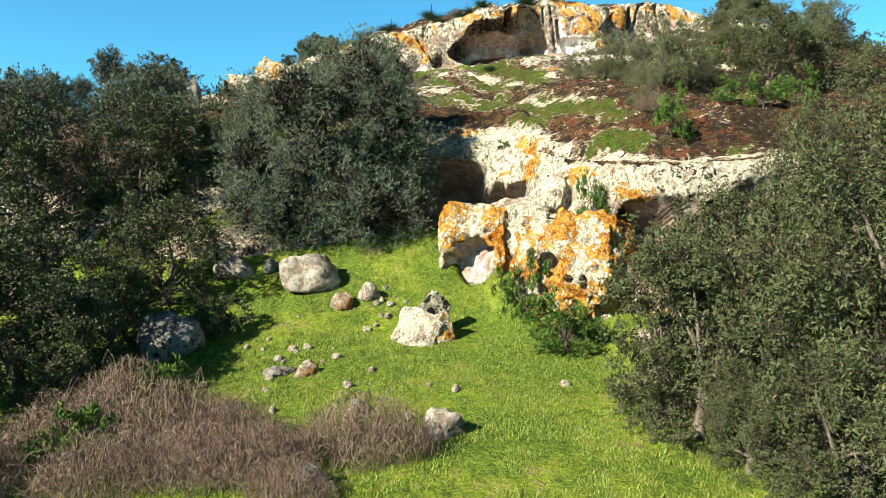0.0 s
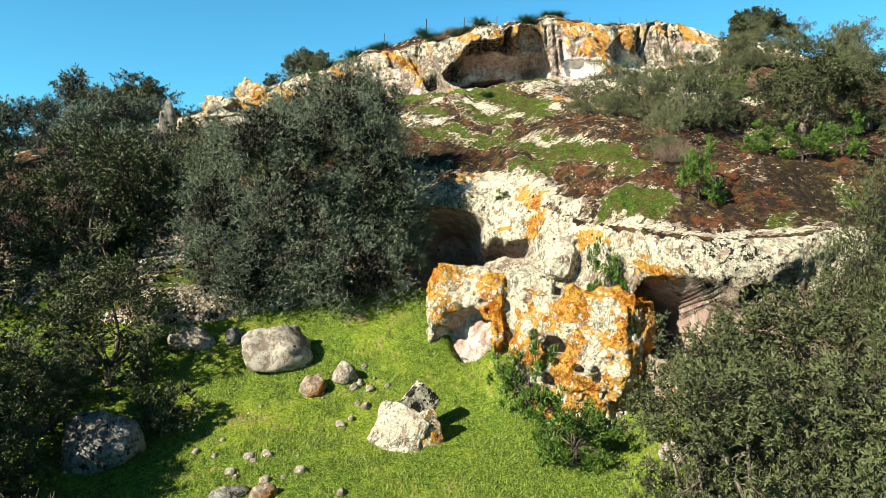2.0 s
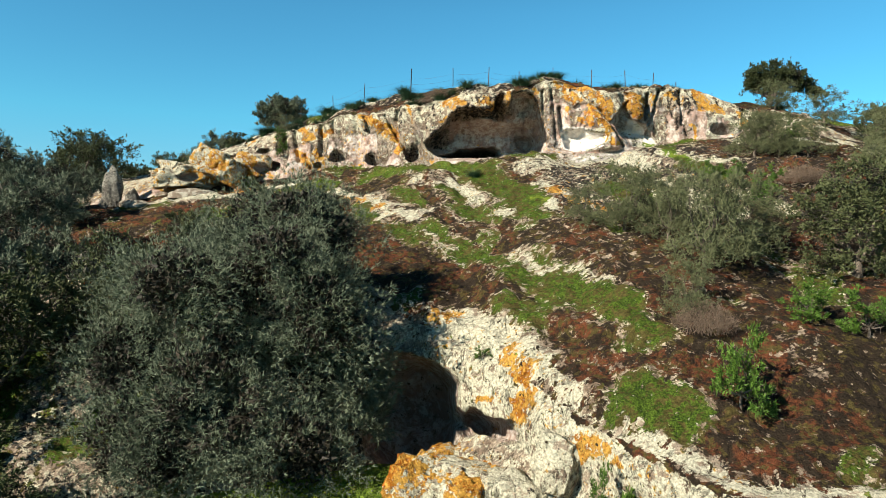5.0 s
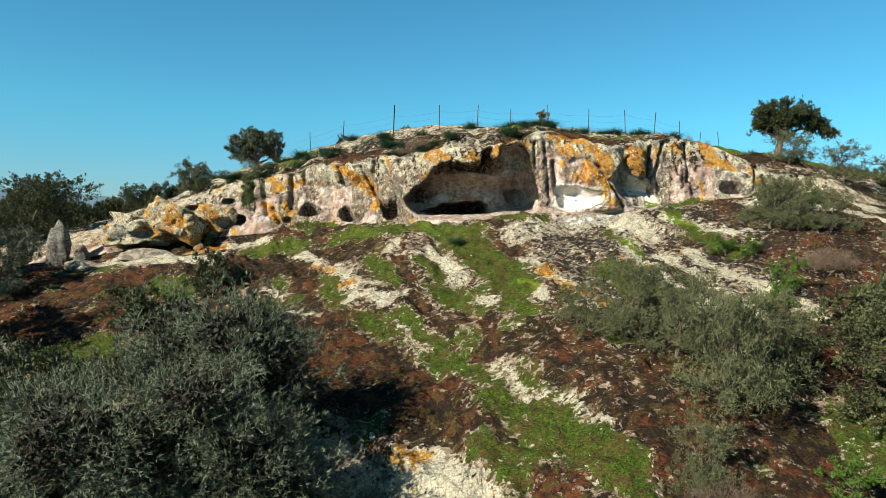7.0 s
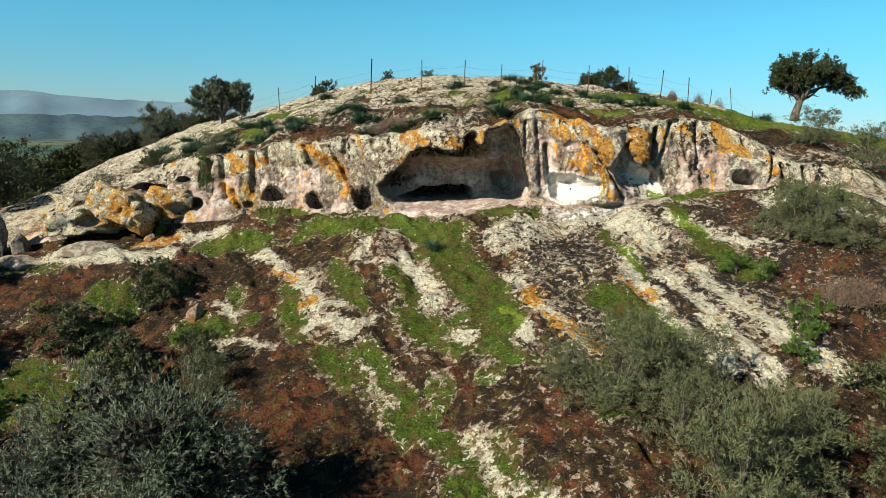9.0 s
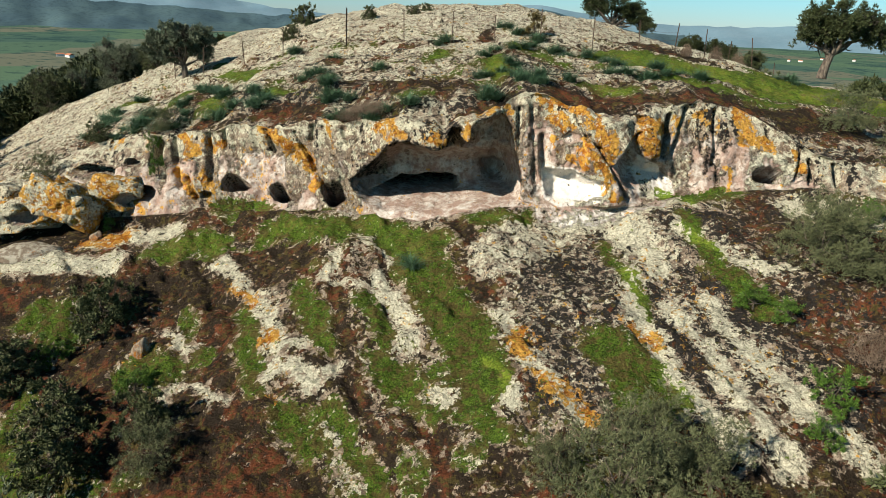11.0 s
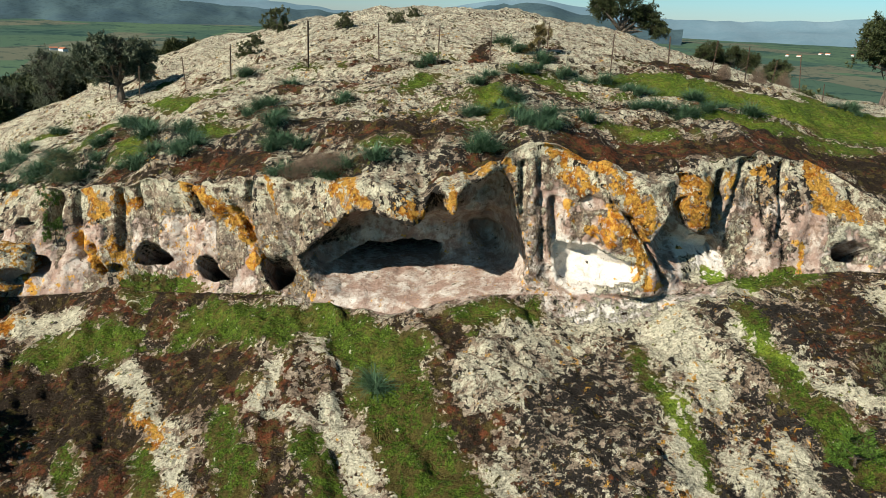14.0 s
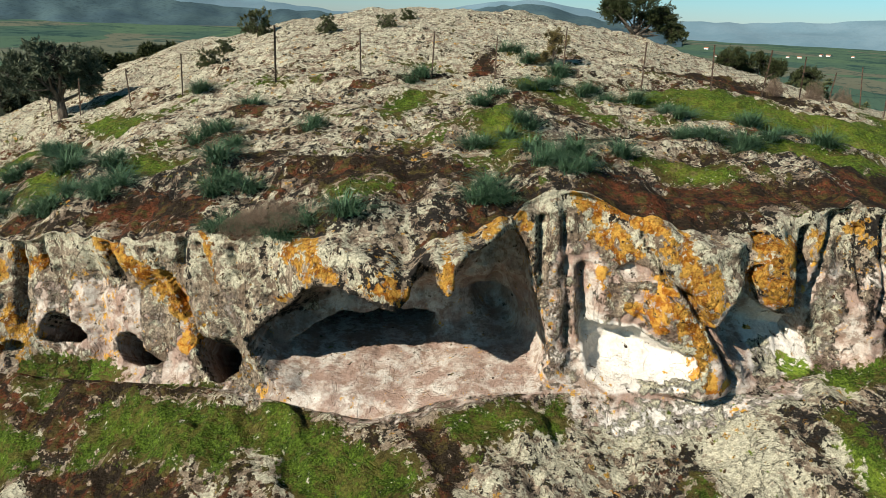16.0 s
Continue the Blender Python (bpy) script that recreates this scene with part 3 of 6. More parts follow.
for code, amp in ((2, 0.16), (4, 0.13)):
    q = kind == code
    x, y = PX[q], PY[q]
    n = q.sum()
    t = np.arange(n)[:, None] / n
    hold = step(0, 0.03, t) * (step(1, 0.97, t) if code == 2 else 1.0) * inner[q]
    if code == 2:
        bump = amp * step(-0.2, 0.5, rib(x, y)) + 0.10 * fbm(x / 0.5, y / 0.5, seed=54, octaves=3)
        bump = bump + 0.30 * vnoise(x / 4, y / 4, seed=53)
    else:
        bump = 0.22 * fbm(x / 3.0, y / 1.3, seed=55, octaves=5, gain=0.6) + 0.06 * np.abs(vnoise(x / 0.6, y / 0.35, seed=56))
        bump = bump + 0.9 * vnoise(x / 14, y / 14, seed=57) * step(4, 14, y - k4y[None, :])
    PZ[q] += bump * hold
PZ = np.where(inner < 0.999, faraway(PX, PY, PZ), PZ)

# ---- what grows where: soil, moss, grass, lichens. Strokes: from x, y to x, y, half width ----
RIBS = [
    (1.3, 27.3, 2.4, 26.2, 0.75), (2.5, 26.0, 3.4, 24.5, 0.55), (3.4, 24.4, 4.3, 22.9, 0.28), (5.0, 21.4, 6.3, 19.4, 0.22), (6.5, 19.3, 9.0, 19.0, 0.3),
    (-4.1, 40.5, -1.7, 37.7, 0.35), (-1.7, 37.7, -1.2, 36.1, 0.35), (-1.2, 36.1, -0.3, 36.0, 0.25), (-1.1, 35.5, 0.1, 34.6, 0.3), (0.1, 34.6, 0.7, 35.1, 0.25),
    (-0.1, 38.7, 0.0, 39.9, 0.3), (-0.1, 38.7, 0.9, 38.1, 0.2), (1.5, 38.2, 2.6, 36.6, 0.35), (2.5, 36.5, 2.6, 35.6, 0.3), (0.8, 40.5, 2.0, 38.9, 0.15),
    (3.4, 34.1, 3.7, 33.8, 0.3), (-3.9, 35.3, -3.3, 35.5, 0.15), (-3.3, 35.5, -2.4, 34.5, 0.2), (-4.8, 37.3, -3.9, 36.6, 0.2), (0.5, 33.4, 1.3, 32.0, 0.15),
    (3.6, 30.3, 4.3, 28.6, 0.16), (4.3, 28.6, 5.7, 26.6, 0.16), (-12.5, 41.3, -7.8, 40.7, 0.7), (-9, 42.4, -6, 42.2, 0.5),
]
BANDS = [
    (5.4, 38.8, 7.8, 40.9, 1.1), (5.0, 36.5, 5.8, 34.5, 0.28), (5.8, 34.5, 6.9, 32.8, 0.30), (4.7, 34.7, 5.3, 33.4, 0.28), (9.3, 37.8, 9.0, 35.5, 0.45),
    (9.0, 35.5, 9.5, 33.5, 0.4), (9.5, 33.5, 10.2, 31.5, 0.35), (10.2, 36.4, 10.7, 34.2, 0.35), (10.7, 34.2, 11.2, 31.0, 0.4), (11.3, 36.6, 11.7, 33.7, 0.35),
    (11.7, 33.7, 13.0, 31.0, 0.4), (9.6, 41.2, 10.2, 38.3, 0.8), (7.5, 40.8, 12, 41, 0.5), (11.2, 39.5, 13.6, 37, 0.3), (15, 40.2, 20, 36.5, 0.6), (17, 41.5, 22, 38, 0.7),
]
LAWNS = [
    (-2.5, 38.0, -1.5, 35.0, 0.45), (-0.9, 38.1, 0.3, 35.9, 0.40), (1.1, 37.5, 2.2, 35.9, 0.45), (-2.6, 41.6, 0.2, 40.9, 0.6), (1.0, 41.0, 3.1, 39.3, 0.7),
    (2.8, 38.9, 4.0, 36.0, 0.8), (4.0, 36.0, 4.7, 34.1, 0.7), (1.8, 35.1, 3.5, 33.5, 0.5), (8.9, 39.5, 9.5, 36.1, 0.22), (11.5, 40.0, 11.9, 37.9, 0.35),
    (11.9, 37.9, 12.8, 35.9, 0.4), (8.0, 34.8, 8.8, 33.0, 0.75), (-6.4, 41.3, -4.4, 41.4, 0.6), (4.7, 40.3, 6.3, 40.8, 0.35), (-9.2, 38.4, -8.1, 38.0, 0.7),
    (-5.4, 36.1, -4.2, 35.8, 0.6), (-0.6, 33.9, 0.4, 33.0, 0.4), (12.2, 41.3, 13.6, 41.2, 0.35),
]
VERGES = [
    (0.5, 33.7, 2.3, 30.8, 0.5), (2.3, 30.8, 3.5, 29.8, 0.4), (3.4, 28.8, 4.4, 27.6, 0.5), (4.4, 27.1, 5.9, 25.4, 0.5), (3.0, 27.1, 4.1, 26.4, 0.45),
    (3.3, 34.6, 4.8, 32.7, 0.4), (4.0, 29.5, 6.2, 24.0, 0.4), (5.4, 22.2, 5.9, 21.3, 0.6), (2.8, 26.3, 3.7, 25.8, 0.4), (-10, 35, -7, 33, 0.9), (-14, 41, -12, 40.6, 0.5),
]
RUST = [
    (5.5, 35.6, 5.7, 34.7, 0.25), (6.0, 33.9, 6.5, 33.2, 0.28), (6.9, 33.3, 7.1, 32.8, 0.25), (8.8, 35.4, 9.1, 34.9, 0.3), (-3.1, 39.0, -2.5, 38.4, 0.3),
    (-1.7, 36.7, -1.3, 36.3, 0.3), (-5.6, 36.9, -5.3, 36.6, 0.3), (-1.3, 34.6, -0.9, 34.3, 0.25), (-9.5, 42.5, -8, 42.4, 0.4), (0.9, 27.9, 1.5, 27.5, 0.25), (2.9, 25.2, 3.2, 24.5, 0.25),
]
FACE_RUST = [
    (-2.95, 20.95, -2.15, 20.2, 0.27), (-2.15, 20.4, -1.45, 19.75, 0.40), (-1.42, 19.95, -0.98, 19.15, 0.18), (-1.77, 19.81, -1.47, 19.65, 0.18), (-0.71, 21.4, -0.38, 20.7, 0.10),
    (1.16, 21.49, 1.65, 21.23, 0.16), (1.8, 21.6, 2.27, 21.19, 0.22), (1.14, 20.44, 1.38, 20.68, 0.12), (1.34, 21.57, 1.8, 21.65, 0.10), (2.94, 21.51, 3.45, 21.09, 0.15),
    (3.58, 21.6, 3.7, 21.33, 0.1), (4.32, 21.8, 4.39, 21.28, 0.16), (4.74, 21.95, 5.8, 22.2, 0.09), (5.85, 22.24, 5.75, 21.69, 0.1), (6.89, 22.54, 7.21, 21.88, 0.14),
    (7.21, 22.42, 8.14, 22.2, 0.20), (7.11, 22.16, 7.22, 21.77, 0.15),
]
SLAB_RUST = [
    (7.49, 21.94, 7.75, 21.68, 0.15), (8.14, 22.2, 8.28, 22.0, 0.16), (7.57, 21.43, 7.7, 20.74, 0.08), (7.36, 21.7, 7.53, 21.41, 0.1), (7.96, 20.74, 8.46, 20.42, 0.19),
    (8.38, 21.23, 8.6, 20.69, 0.2), (8.67, 21.9, 9.14, 21.56, 0.27), (9.15, 21.64, 9.17, 20.69, 0.22), (8.76, 20.61, 9.18, 19.99, 0.19), (9.27, 19.76, 9.69, 19.47, 0.2),
    (8.74, 21.63, 8.9, 21.11, 0.13), (10.38, 22.15, 10.82, 21.68, 0.23), (10.24, 21.53, 10.99, 20.87, 0.33), (10.91, 21.97, 11.04, 21.56, 0.15), (11.63, 22.2, 11.57, 21.64, 0.13),
    (12.49, 22.41, 12.52, 22.24, 0.15), (-4.85, 20.34, -4.63, 20.23, 0.14), (-5.3, 20.2, -5.0, 19.9, 0.2), (-5.6, 19.1, -5.2, 18.8, 0.22),
]
FAR_RUST = [(14.0, 22.2, 14.25, 21.7, 0.25), (14.1, 21.4, 14.9, 21.2, 0.2), (15.6, 21.1, 15.75, 20.65, 0.17), (13.4, 20.3, 13.5, 19.9, 0.15), (-6.47, 20.5, -5.82, 19.81, 0.22), (-6.5, 19.1, -5.92, 18.3, 0.24), (-5.4, 18.3, -4.9, 17.9, 0.18), (-8.1, 18.3, -7.7, 17.8, 0.14), (-9.5, 20.2, -9.3, 19.8, 0.2)]
MEADS = [(3.6, 49.6, 3.0, 47.8, 0.5), (5.6, 47.2, 5.8, 45.2, 0.6), (12.8, 49.6, 19, 48.0, 1.7), (12, 46.2, 17, 45.6, 0.7), (9.2, 44.9, 10.4, 44.5, 0.5), (-7.0, 52.2, -5.2, 50.5, 0.7), (2.2, 43.2, 3.0, 43.4, 0.35), (-9.9, 56.9, -8.0, 57.5, 0.45), (-9.6, 47.6, -8.9, 46.8, 0.4), (-12.0, 51.8, -10.8, 52.2, 0.35), (-8.2, 48.9, -7.4, 49.9, 0.4),
         (-3.4, 46.8, -1.6, 46.2, 0.6), (7.0, 50.5, 8.6, 48.2, 0.5), (10, 50, 13, 51.5, 0.6), (-5.6, 46.5, -6.2, 48, 0.5), (20, 50, 30, 48, 2.5)]
CRUST = [(7.4, 42.5, 9.9, 42.9, 0.6), (9.8, 43.6, 14.5, 43.0, 0.8), (14, 44.5, 19, 43.5, 1.0), (1.5, 44.1, 3.2, 43.3, 0.5), (1.9, 44.6, 4.6, 43.6, 0.5), (12.5, 54.0, 15, 52.3, 1.0), (6.4, 55.6, 5.6, 52.8, 0.35), (-3.2, 44.6, -1.4, 44.0, 0.5)]


def strokes(a, b, rows, feather=0.34):
    out = np.zeros_like(a)
    wx = 0.22 * fbm(a / 0.7, b / 0.7, seed=71, octaves=3)
    wy = 0.22 * fbm(a / 0.7, b / 0.7, seed=72, octaves=3)
    for x0, y0, x1, y1, wide in rows:
        ex, ey = x1 - x0, y1 - y0
        t = np.clip(((a + wx - x0) * ex + (b + wy - y0) * ey) / (ex * ex + ey * ey + 1e-9), 0, 1)
        d = np.hypot(a + wx - x0 - t * ex, b + wy - y0 - t * ey)
        out = np.maximum(out, step(wide + feather, wide - feather, d))
    return out


GRASS, MOSS, ORANGE = np.zeros_like(PX), np.zeros_like(PX), np.zeros_like(PX)
BARE, DARK, PALE = np.zeros_like(PX), np.zeros_like(PX), np.zeros_like(PX)
PALE[:], DARK[:] = 0.5, 0.12
GRASS[kind == 0] = 1.0

q = kind == 2
x, y = PX[q], PY[q]
stone = np.maximum(strokes(x, y, RIBS), strokes(x, y, BANDS))
lawn = np.maximum(strokes(x, y, LAWNS), strokes(x, y, VERGES))
r = rib(x, y)
right = step(4.6, 6.0, x - 0.25 * (38 - y) * 0.3) * step(30, 33.5, y) * (1 - 0.55 * step(12.3, 14.0, x + 0.5 * vnoise(x, y, seed=49)))
wild = step(0.25, 0.55, r) * (0.50 - 0.1 * right) * (1 - 0.6 * step(-2.0, -4.5, x)) * (0.25 + 0.75 * step(31, 35, y))
stone = np.maximum(stone, wild * (1 - lawn))
stone = np.maximum(stone, 0.8 * right * (1 - lawn))
low_edge = step(1.0, 0.0, y - k2y[None, :])
stone = np.maximum(stone, 0.6 * low_edge)
apron = step(0.9, 0.3, k3y[None, :] - y) * step(-1.5, 0.5, x) * step(12.5, 11, x) * (1 - lawn)
stone = np.maximum(stone, apron)
BARE[q] = 0.55 * apron
green = np.maximum(lawn * (1 - np.minimum(stone, strokes(x, y, RIBS))), 0.75 * step(0.5, 0.8, fbm(x / 1.4, y / 1.8, seed=59, octaves=3)) * (1 - stone))
GRASS[q] = green
MOSS[q] = (1 - stone) * (1 - green) * (0.90 - 0.14 * step(0.0, 0.5, fbm(x / 1.5, y / 1.5, seed=58, octaves=3)))
ORANGE[q] = strokes(x, y, RUST) * 0.9 + 0.28 * step(0.3, 0.7, fbm(x / 0.9, y / 0.9, seed=60, octaves=3))
core = np.maximum(strokes(x, y, RIBS), strokes(x, y, BANDS, 0.3))
band = strokes(x, y, BANDS, 0.3)
row = strokes(x, y, [(*s[:4], 0.8 * s[4]) for s in RIBS], 0.25)
thin = strokes(x, y, [(*s[:4], 0.55 * s[4]) for s in BANDS[1:]], 0.2)
DARK[q] = 0.10 + 0.22 * step(12.3, 14.0, x) - 0.18 * row + 0.25 * band * (1 - thin) - 0.15 * thin + 0.48 * right * (1 - core) + 0.25 * step(-2.0, -4.5, x) + 0.25 * step(0.0, 0.6, fbm(x / 1.2, y / 1.2, seed=63, octaves=3)) * (1 - core)
PALE[q] = np.maximum(np.maximum(0.36 + 0.46 * row, 0.46 + 0.14 * band + 0.30 * thin), 0.66 * strokes(x, y, LAWNS[3:5] + LAWNS[12:14] + LAWNS[17:]))

q = kind == 4
x, y = PX[q], PY[q]
away = step(150, 90, np.hypot(x, y - 40))
crest = step(60, 48, y) * step(-14, -9, x)
soil = step(0.0, 0.40, fbm(x / 1.15, y / 0.55, seed=64, octaves=4, gain=0.6)) * (0.30 + 0.38 * crest)
mead = strokes(x, y, MEADS, 0.4)
crust = strokes(x, y, CRUST, 0.5)
green = step(0.0, 0.4, vnoise(x / 1.7, y / 1.3, seed=65)) * soil * 0.9 * (1 - crust)
GRASS[q] = np.maximum(np.maximum(mead, green), 1 - away)
MOSS[q] = np.maximum(soil, crust) * (1 - GRASS[q])
DARK[q] = 0.12 + 0.40 * step(53, 45, y) + 0.20 * vnoise(x / 1.6, y / 0.9, seed=66)
PALE[q] = 0.49 + 0.12 * step(46, 52, y)
ORANGE[q] = 0.22 * step(0.35, 0.7, fbm(x / 1.2, y / 1.2, seed=69, octaves=3))

q = kind == 3
x, z = PX[q], PZ[q]
face = strokes(x, z, FACE_RUST + SLAB_RUST + FAR_RUST, 0.12)
ORANGE[q] = np.maximum(face, 0.34 * step(0.1, 0.6, fbm(x / 0.8, z / 1.1, seed=67, octaves=3))) * step(0.7, 0.3, CAVE[q]) * 0.88
foot = step(19.45, 18.8, z) * step(0.2, 1.2, x) * step(11.2, 10.0, x)
pillar = step(5.9, 6.3, x) * step(7.4, 6.9, x) * step(22.2, 21.0, z)
raw = (0.40 + 0.32 * step(-0.35, 0.3, fbm(x / 0.6, z / 2.2, seed=70, octaves=3))) * step(0.5, 1.3, k4z[None, :] - z)
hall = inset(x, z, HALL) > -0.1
# hall's roof and left back: darker, less bare and less pale
hall_dark = hall * np.maximum(step(20.5, 20.9, z + 0.12 * vnoise(x / 0.6, z / 0.6, seed=79)) * step(5.0, 4.2, x), step(2.2, 1.6, x + 0.2 * vnoise(x / 0.5, z / 0.5, seed=80)) * step(19.2, 19.5, z))
BARE[q] = np.clip(np.maximum(np.maximum(step(0.12, 0.5, CAVE[q]) * (1 - hall_dark), foot), np.maximum(0.55 * pillar, raw)), 0, 1)
DARK[q] = 0.05 + 0.36 * step(0.15, 0.65, fbm(x / 0.35, z / 2.6, seed=73, octaves=3)) + 0.24 * step(12.4, 13.0, x) * step(14.2, 13.6, x) + 0.30 * pillar * step(21.0, 21.6, z) + 0.30 * hall_dark + 0.1 * step(1.2, 0.2, k4z[None, :] - z)
PALE[q] = (0.40 + 0.22 * step(0.9, 0.1, k4z[None, :] - z)) * (1 - 0.9 * hall_dark)
ring = step(1.05, 0.75, np.hypot((x - 14.85) / 1.0, (z - 20.4) / 0.85))
DARK[q] *= 1 - ring
PALE[q] = np.maximum(PALE[q], 0.8 * ring)
# the bowl's sunlit right part painted paler than its shaded left
PALE[q] = np.maximum(PALE[q], 0.95 * step(0.0, 0.1, inset(x, z, BOWL)) * step(9.8, 10.5, x))
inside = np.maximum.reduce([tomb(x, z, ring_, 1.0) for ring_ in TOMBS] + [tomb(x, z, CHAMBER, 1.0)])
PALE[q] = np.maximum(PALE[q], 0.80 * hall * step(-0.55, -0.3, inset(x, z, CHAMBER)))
# shade painted inside the tombs and chamber: less bare, more black
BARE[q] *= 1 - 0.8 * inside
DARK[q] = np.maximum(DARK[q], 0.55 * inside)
PALE[q] = np.maximum(PALE[q] * (1 - 0.1 * hall), np.maximum(foot * (0.74 + 0.22 * step(6.8, 7.6, x)), step(-0.3, 0.0, inset(x, z, NICHE))))

q = kind == 1
x, z = PX[q], PZ[q]
front = step(0.4, 1.2, x) * step(7.0, 6.2, x)
ORANGE[q] = 0.30 * step(0.0, 0.5, fbm(x / 0.6, z / 0.6, seed=68, octaves=3)) * front * step(0.5, 0.2, CLIFF_CUT[q])
ORANGE[q] = np.maximum(ORANGE[q], strokes(x, z, [(2.98, 10.75, 3.35, 11.4, 0.20), (2.2, 10.75, 2.4, 10.9, 0.10), (4.05, 10.2, 4.6, 10.75, 0.20), (5.35, 10.15, 6.1, 9.95, 0.16), (3.2, 11.5, 3.0, 11.6, 0.15)], 0.14))
BARE[q] = step(0.15, 0.5, CLIFF_CUT[q]) + 0.6 * step(9.0, 8.0, z) * step(2.8, 2.0, x) * front + 0.5 * step(0.45, 0.1, np.hypot(x - 3.75, (z - 10.2) * 0.7))
DARK[q] = 0.10 + 0.30 * step(0.1, 0.6, fbm(x / 0.7, z / 0.9, seed=74, octaves=3)) * step(5.4, 6.4, x) + 0.3 * step(0.3, -1.5, x)
PALE[q] = 0.42 + 0.26 * step(0.6, 1.2, x) * step(9.4, 10.3, z) - 0.25 * step(9.6, 9.0, z) * step(4.6, 5.4, x)
GRASS[q] = step(-4, -7, x) * step(-0.1, 0.4, fbm(x / 2, z / 2, seed=75, octaves=3))
climb = np.concatenate([np.zeros(N_LOW), np.linspace(0, 1, N_LOW // 2), 1 + np.linspace(0, 1, N_LOW)])[:, None]
MOSS[q] = step(1.86, 2.0, climb + 0.12 * fbm(x / 0.5, PY[q] / 0.5, seed=76, octaves=3)) * step(3.4, 4.4, x)

for layer in (GRASS, MOSS, ORANGE):
    layer[:] = np.clip(layer, 0, 1) * (0.62 if layer is ORANGE else 0.76) + 0.14
GRASS[kind == 0] = 1.0
low = PZ - k3z[None, :]
GRASS[kind == 3] = (0.8 * step(0.40, 0.10, low - 0.25 * vnoise(PX / 1.1, 0 * PX, seed=47)) * step(-0.1, 0.25, vnoise(PX / 2.1, 0 * PX, seed=48)) * step(0.3, 0.1, CAVE) * (1 - step(-0.8, 0.3, PX) * step(11.3, 10.8, PX)) * step(13.9, 13.3, PX))[kind == 3]
MOSS[kind == 3] *= 0.6
PALE[kind == 0] = 1.0
PALE[kind == 4] = np.maximum(PALE[kind == 4], 0.74 * strokes(PX[kind == 4], PY[kind == 4], MEADS, 0.4))
GRASS[kind == 4] = np.maximum(GRASS[kind == 4], 0.95 * strokes(PX[kind == 4], PY[kind == 4], MEADS[2:4] + MEADS[-1:], 0.5))


def land(name, r0, r1, material, label, category):
    nx, n = NX, r1 - r0
    v = np.stack([PX[r0:r1], PY[r0:r1], PZ[r0:r1]], -1).reshape(-1, 3)
    i = (np.arange(n - 1)[:, None] * nx + np.arange(nx - 1)[None, :]).ravel()
    me = make_mesh(name, v, np.stack([i, i + 1, i + 1 + nx, i + nx], 1))
    mask_layer(me, "growth", np.stack([GRASS[r0:r1], MOSS[r0:r1], ORANGE[r0:r1]], -1).reshape(-1, 3))
    mask_layer(me, "crust", np.stack([BARE[r0:r1], DARK[r0:r1], PALE[r0:r1]], -1).reshape(-1, 3))
    me.materials.append(material)
    return tagged(new(name, me), label, category, kind="structure")


bounds = [0] + [int(np.nonzero(kind == k)[0][0]) for k in (1, 2, 3, 4)] + [NY]
land("ground", 0, bounds[1] + 1, land_mat, "bright green grassy meadow with scattered stones", "meadow")
land("lower_outcrop", bounds[1], bounds[2] + 1, land_mat, "pale rock outcrop with orange lichen and hollowed caves", "rock outcrop")
land("hillside", bounds[2], bounds[3] + 1, land_mat, "rocky slope with red moss and ribs of pale stone", "hillside")
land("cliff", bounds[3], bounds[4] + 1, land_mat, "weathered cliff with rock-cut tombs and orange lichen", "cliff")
FAR_ROW = int(np.nonzero(PY[:, NX // 2] > 170)[0][0])
land("hilltop", bounds[4], FAR_ROW + 1, land_mat, "domed pale rock hilltop with patches of grass and moss", "hilltop")
land("backdrop_plain", FAR_ROW, NY, plain_mat, "wide green plain of fields fading into the distance", "plain")


def height(x, y):
    """Ground height at a place on the open land (upper surface)."""
    i = int(np.clip(np.searchsorted(gx, x), 1, NX - 1))
    f = (x - gx[i - 1]) / (gx[i] - gx[i - 1])
    ys = PY[:, i - 1] * (1 - f) + PY[:, i] * f
    zs = PZ[:, i - 1] * (1 - f) + PZ[:, i] * f
    hit = [zs[j] + (zs[j + 1] - zs[j]) * (y - ys[j]) / (ys[j + 1] - ys[j]) for j in range(NY - 1) if (ys[j] - y) * (ys[j + 1] - y) <= 0 and ys[j] != ys[j + 1]]
    return float(max(hit)) if hit else 0.0

# ---- plants ----
def part(name, me, material, parent, label=""):
    ob = new(name, me)
    if not me.materials:
        me.materials.append(material)
    ob.parent = parent
    if label:
        ob["label"] = label
    return ob


def tube(path, r0, r1, sides=7):
    """A tapered limb along a path, as vertices and quads."""
    path = np.asarray(path, float)
    n = len(path)
    verts = []
    for i, p in enumerate(path):
        d = path[min(i + 1, n - 1)] - path[max(i - 1, 0)]
        d /= np.linalg.norm(d) + 1e-9
        a = np.cross(d, (0.31, 0.95, 0.1) if abs(d[2]) > 0.8 else (0, 0, 1))
        a /= np.linalg.norm(a) + 1e-9
        b = np.cross(d, a)
        r = r0 + (r1 - r0) * i / (n - 1)
        for k in range(sides):
            w = 2 * math.pi * k / sides
            verts.append(p + r * (math.cos(w) * a + math.sin(w) * b))
    faces = [(i * sides + k, i * sides + (k + 1) % sides, (i + 1) * sides + (k + 1) % sides, (i + 1) * sides + k) for i in range(n - 1) for k in range(sides)]
    return np.array(verts), np.array(faces)


def join(bits):
    vs, fs, o = [], [], 0
    for v, f in bits:
        vs.append(v), fs.append(f + o)
        o += len(v)
    return np.concatenate(vs), np.concatenate(fs)


